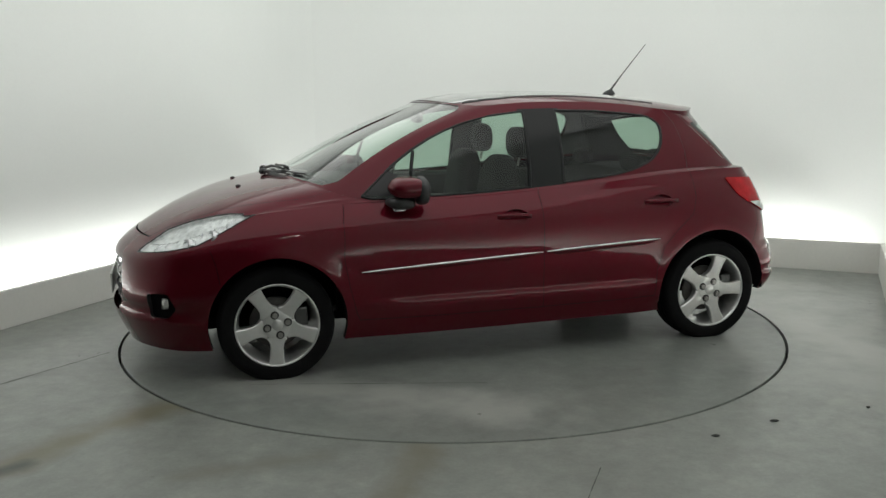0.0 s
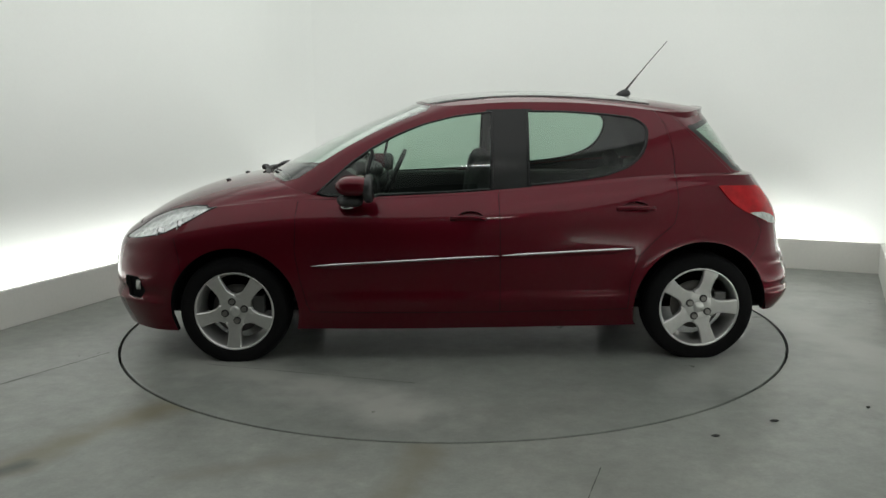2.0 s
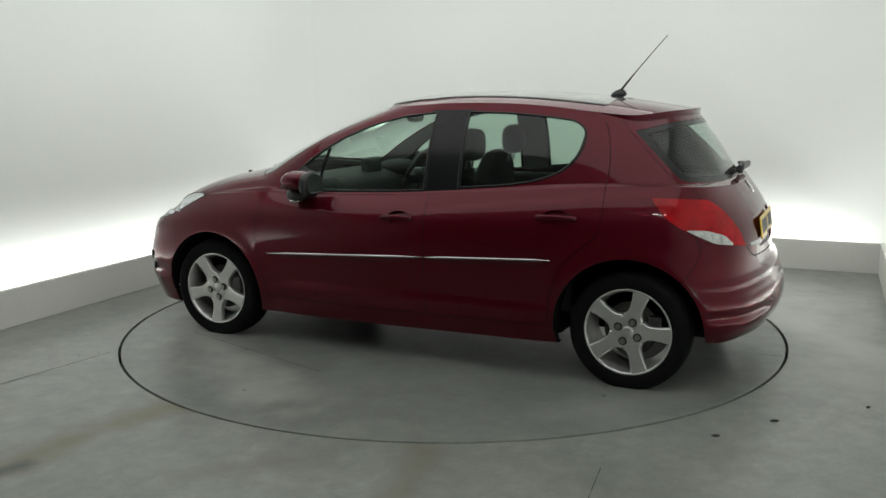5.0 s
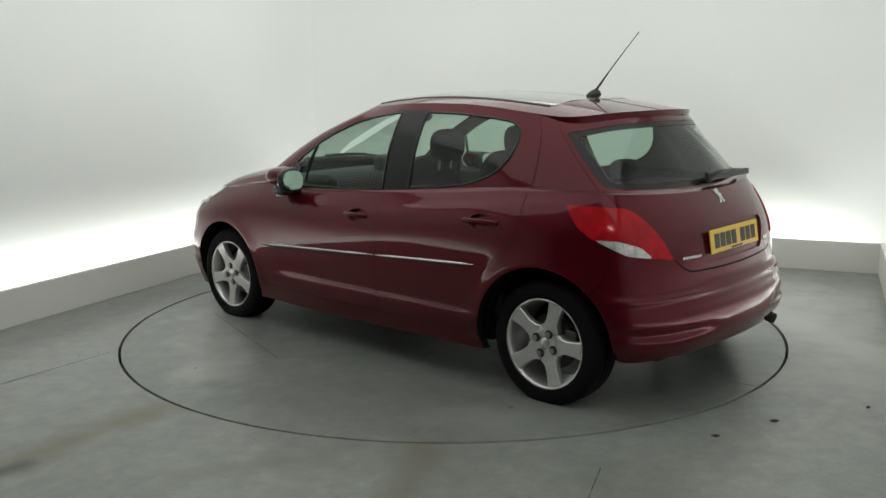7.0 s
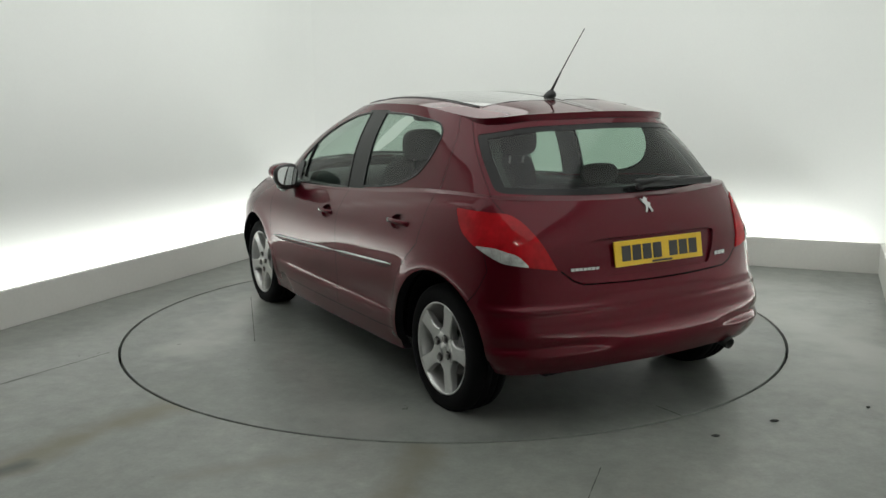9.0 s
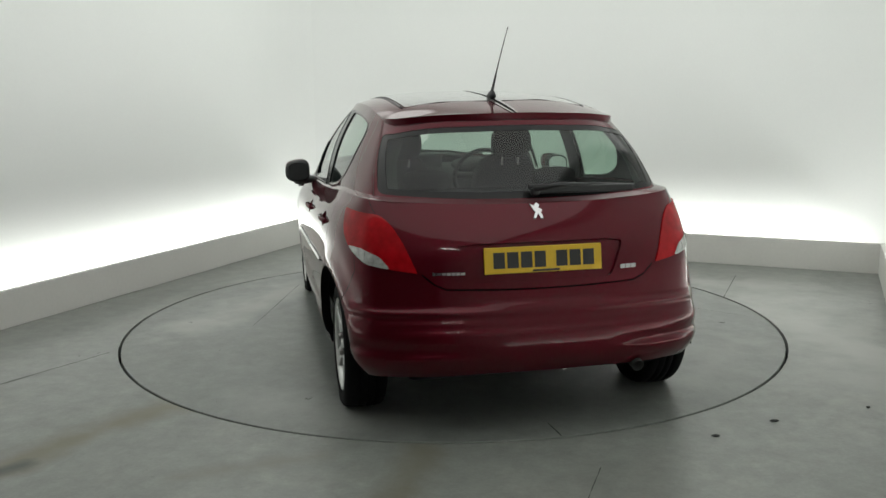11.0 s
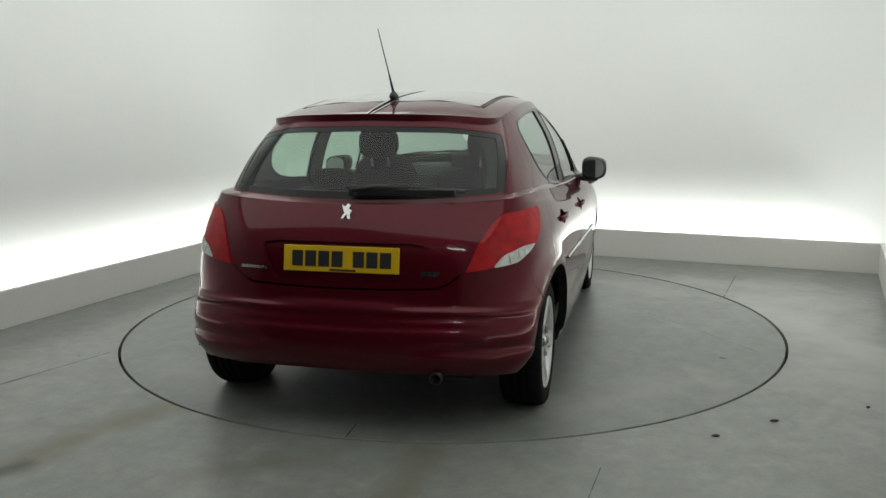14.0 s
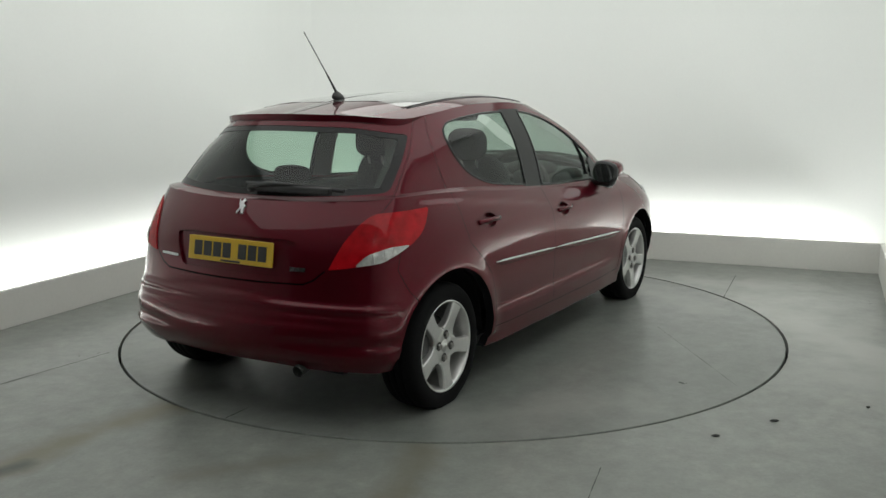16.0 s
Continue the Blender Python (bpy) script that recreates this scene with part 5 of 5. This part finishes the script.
def build_tail_things(parent):
    # plain badge and lettering bars in chrome
    gate = PANELS["tailgate"]
    def on_tail(y, z, out):
        q = LOWER.find([(y, z)], view="tail")
        return Vector(LOWER.at(q)[0]) + Vector(LOWER.normals(q)[0]) * out
    bm = bmesh.new()
    outline = [(-.030, .028), (-.012, .020), (.004, .034), (.016, .024), (.008, .010), (.026, .002), (.018, -.010), (.024, -.034), (.010, -.034), (.002, -.014), (-.012, -.034), (-.024, -.032), (-.010, -.008), (-.020, .006)]
    a = [bm.verts.new(on_tail(-y, .945 + z, .002)) for y, z in outline]
    b = [bm.verts.new(on_tail(-y * .9, .945 + z * .9, .007)) for y, z in outline]
    bm.faces.new(b)
    for i in range(len(a)):
        bm.faces.new((a[i], a[(i + 1) % len(a)], b[(i + 1) % len(a)], b[i]))
    bmesh.ops.triangulate(bm, faces=[q for q in bm.faces if len(q.verts) > 4])
    bmesh.ops.recalc_face_normals(bm, faces=bm.faces)
    part("badge", bm, CHROME, gate, "small bright chrome badge")
    for y0, w, n, z in ((.478, .017, 7, .703), (-.352, .024, 3, .700)):
        for k in range(n):
            y = y0 - k * (w + .0025)
            bm = bmesh.new()
            h = .006 if n > 4 else .009
            vs = [bm.verts.new(on_tail(yy, z + dz, o)) for o in (.001, .004) for yy, dz in ((y, -h), (y - w, -h), (y - w - .002, h), (y - .002, h))]
            for q in ((4, 5, 6, 7), (0, 1, 5, 4), (1, 2, 6, 5), (2, 3, 7, 6), (3, 0, 4, 7)):
                bm.faces.new([vs[i] for i in q])
            bmesh.ops.recalc_face_normals(bm, faces=bm.faces)
            part("lettering_bar", bm, CHROME, gate, "chrome lettering bar")
    # exhaust
    v, f = lathe([(.0, -.06), (.021, -.06), (.023, 0.0), (.026, 0.004), (.028, 0.0), (.026, -.25), (.0, -.25)], 24, "z")
    e = link("exhaust_pipe", mesh_of("exhaust_pipe", v, f), GRIME, parent, "dark steel exhaust tip")
    e.matrix_basis = Matrix.Translation((-1.862, -.425, .262)) @ pose(0, 0, 0, 0, -104, 0)
    bm = bmesh.new()
    box(bm, (-1.72, -.62, .24), (-1.45, -.20, .36), 0.05)
    part("silencer", bm, DARK, parent, "dark exhaust silencer")
    bm = bmesh.new()
    box(bm, (-1.74, -.58, .225), (1.86, .58, .30), 0.03)
    box(bm, (-.92, -.76, .215), (.88, .76, .30), 0.03)
    part("underbody", bm, DARK, parent, "black underbody")


def build_cabin(parent):
    for y in (.335, -.335):
        bm = bmesh.new()
        def back(c):
            c = c.copy()
            c.x += -0.55 * (c.z + 1) * 0.5 * 1.6
            c.y *= 1 - 0.14 * (c.z + 1) * 0.5
            return c
        blob(bm, (-.05, y, .76), (.085, .235, .33), 3.4, 16, 24, back)
        seat = part("front_seat", bm, CLOTH, parent, "dark cloth front seat", smooth=True)
        bm = bmesh.new()
        blob(bm, (.22, y, .47), (.27, .235, .085), 3.4, 10, 20)
        part("seat_cushion", bm, CLOTH, seat, smooth=True)
        bm = bmesh.new()
        blob(bm, (-.235, y, 1.158), (.055, .122, .092), 3.0, 14, 24)
        part("headrest", bm, CLOTH, seat, smooth=True)
        for d in (-.05, .05):
            bm = bmesh.new()
            tube(bm, [(-.21, y + d, 1.02), (-.23, y + d, 1.12)], .007, 6)
            part("headrest_post", bm, STEEL, seat)
    bm = bmesh.new()
    def lean(c):
        c = c.copy()
        c.x += -0.5 * (c.z + 1)
        return c
    blob(bm, (-.86, 0, .70), (.09, .60, .27), 4.0, 14, 28, lean)
    seat = part("rear_seat", bm, CLOTH, parent, "dark cloth rear bench", smooth=True)
    bm = bmesh.new()
    blob(bm, (-.62, 0, .46), (.26, .60, .09), 4.0, 10, 24)
    part("seat_cushion", bm, CLOTH, seat, smooth=True)
    for y in (.34, -.34):
        bm = bmesh.new()
        blob(bm, (-.985, y, 1.015), (.045, .12, .055), 3.0, 12, 20)
        part("headrest", bm, CLOTH, seat, smooth=True)
    # dashboard, wheel, console
    bm = bmesh.new()
    def dash(c):
        c = c.copy()
        c.z -= 0.25 * max(c.x, 0) * 0.4
        return c
    blob(bm, (.80, 0, .83), (.26, .68, .135), 4.0, 14, 28, dash)
    d = part("dashboard", bm, TRIM, parent, "dark grey dashboard", smooth=True)
    bm = bmesh.new()
    blob(bm, (.62, -.335, .955), (.10, .17, .055), 2.6, 10, 18)
    part("instrument_hood", bm, TRIM, d, smooth=True)
    bm = bmesh.new()
    box(bm, (.60, -.10, .93), (.66, .09, 1.045), 0.02)
    part("centre_display", bm, PLASTIC, d)
    bm = bmesh.new()
    box(bm, (-.30, -.09, .30), (.65, .09, .56), 0.03)
    part("centre_console", bm, TRIM, parent, "dark centre console")
    bm = bmesh.new()
    pts = []
    for i in range(33):
        a = 2 * math.pi * i / 32
        pts.append(Vector((.455 + .19 * math.sin(a) * -.42, -.335 + .185 * math.cos(a), .905 + .19 * math.sin(a) * .9)))
    tube(bm, pts, .015, 8)
    tube(bm, [(.455, -.50, .905), (.47, -.335, .90), (.455, -.17, .905)], .02, 8)
    tube(bm, [(.47, -.335, .90), (.62, -.335, .83)], .035, 10)
    blob(bm, (.465, -.335, .90), (.03, .06, .055), 2.6, 8, 14)
    part("steering_wheel", bm, PLASTIC, parent, "black steering wheel", smooth=True)
    # rear-view mirror, shelf, door linings, floor
    bm = bmesh.new()
    blob(bm, (.30, 0, 1.305), (.02, .105, .033), 3.0, 10, 18)
    tube(bm, [(.31, 0, 1.31), (.325, 0, 1.335)], .01, 6)
    part("interior_mirror", bm, PLASTIC, parent, "black interior mirror", smooth=True)
    bm = bmesh.new()
    box(bm, (-1.60, -.60, .93), (-1.02, .60, .95), 0.008)
    part("parcel_shelf", bm, TRIM, parent, "dark parcel shelf")
    for side in (1, -1):
        bm = bmesh.new()
        box(bm, (-.95, .70 * side - .03, .33), (.82, .70 * side + .03, .915), 0.025)
        part("door_lining", bm, TRIM, parent, "dark grey door lining")
    bm = bmesh.new()
    box(bm, (-1.50, -.66, .30), (1.0, .66, .33), 0.0)
    part("cabin_floor", bm, TRIM, parent)
    bm = bmesh.new()
    box(bm, (.90, -.68, .30), (.94, .68, .88), 0.0)
    part("bulkhead", bm, DARK, parent)


build_room()
build_tube_light()
turntable = build_turntable()
car, LOWER, HOOD, CAB, ROOF, PANELS, FILLS = build_car()
for wx in (1.27, -1.27):
    for sd in (1, -1):
        turn, bolts = {(1, 1): (-87, 77), (-1, 1): (108, 116)}.get((1 if wx > 0 else -1, sd), (60, 80))
        build_wheel(car, wx, sd, turn, bolts)
for sd in (1, -1):
    build_mirror(car, sd)
    build_handles(car, sd)
    build_strips(sd)
build_wipers(car)
build_roof_things(car)
build_tail_things(car)
build_cabin(car)


def motions():
    rows, plate = [], []
    for t, a in HEADINGS:
        m = pose(0, 0, 0, 0, 0, a)
        rows.append((t, m @ Matrix.Translation(CAR_OFF)))
        plate.append((t, m))
    walk(car, rows)
    walk(turntable, plate)


motions()
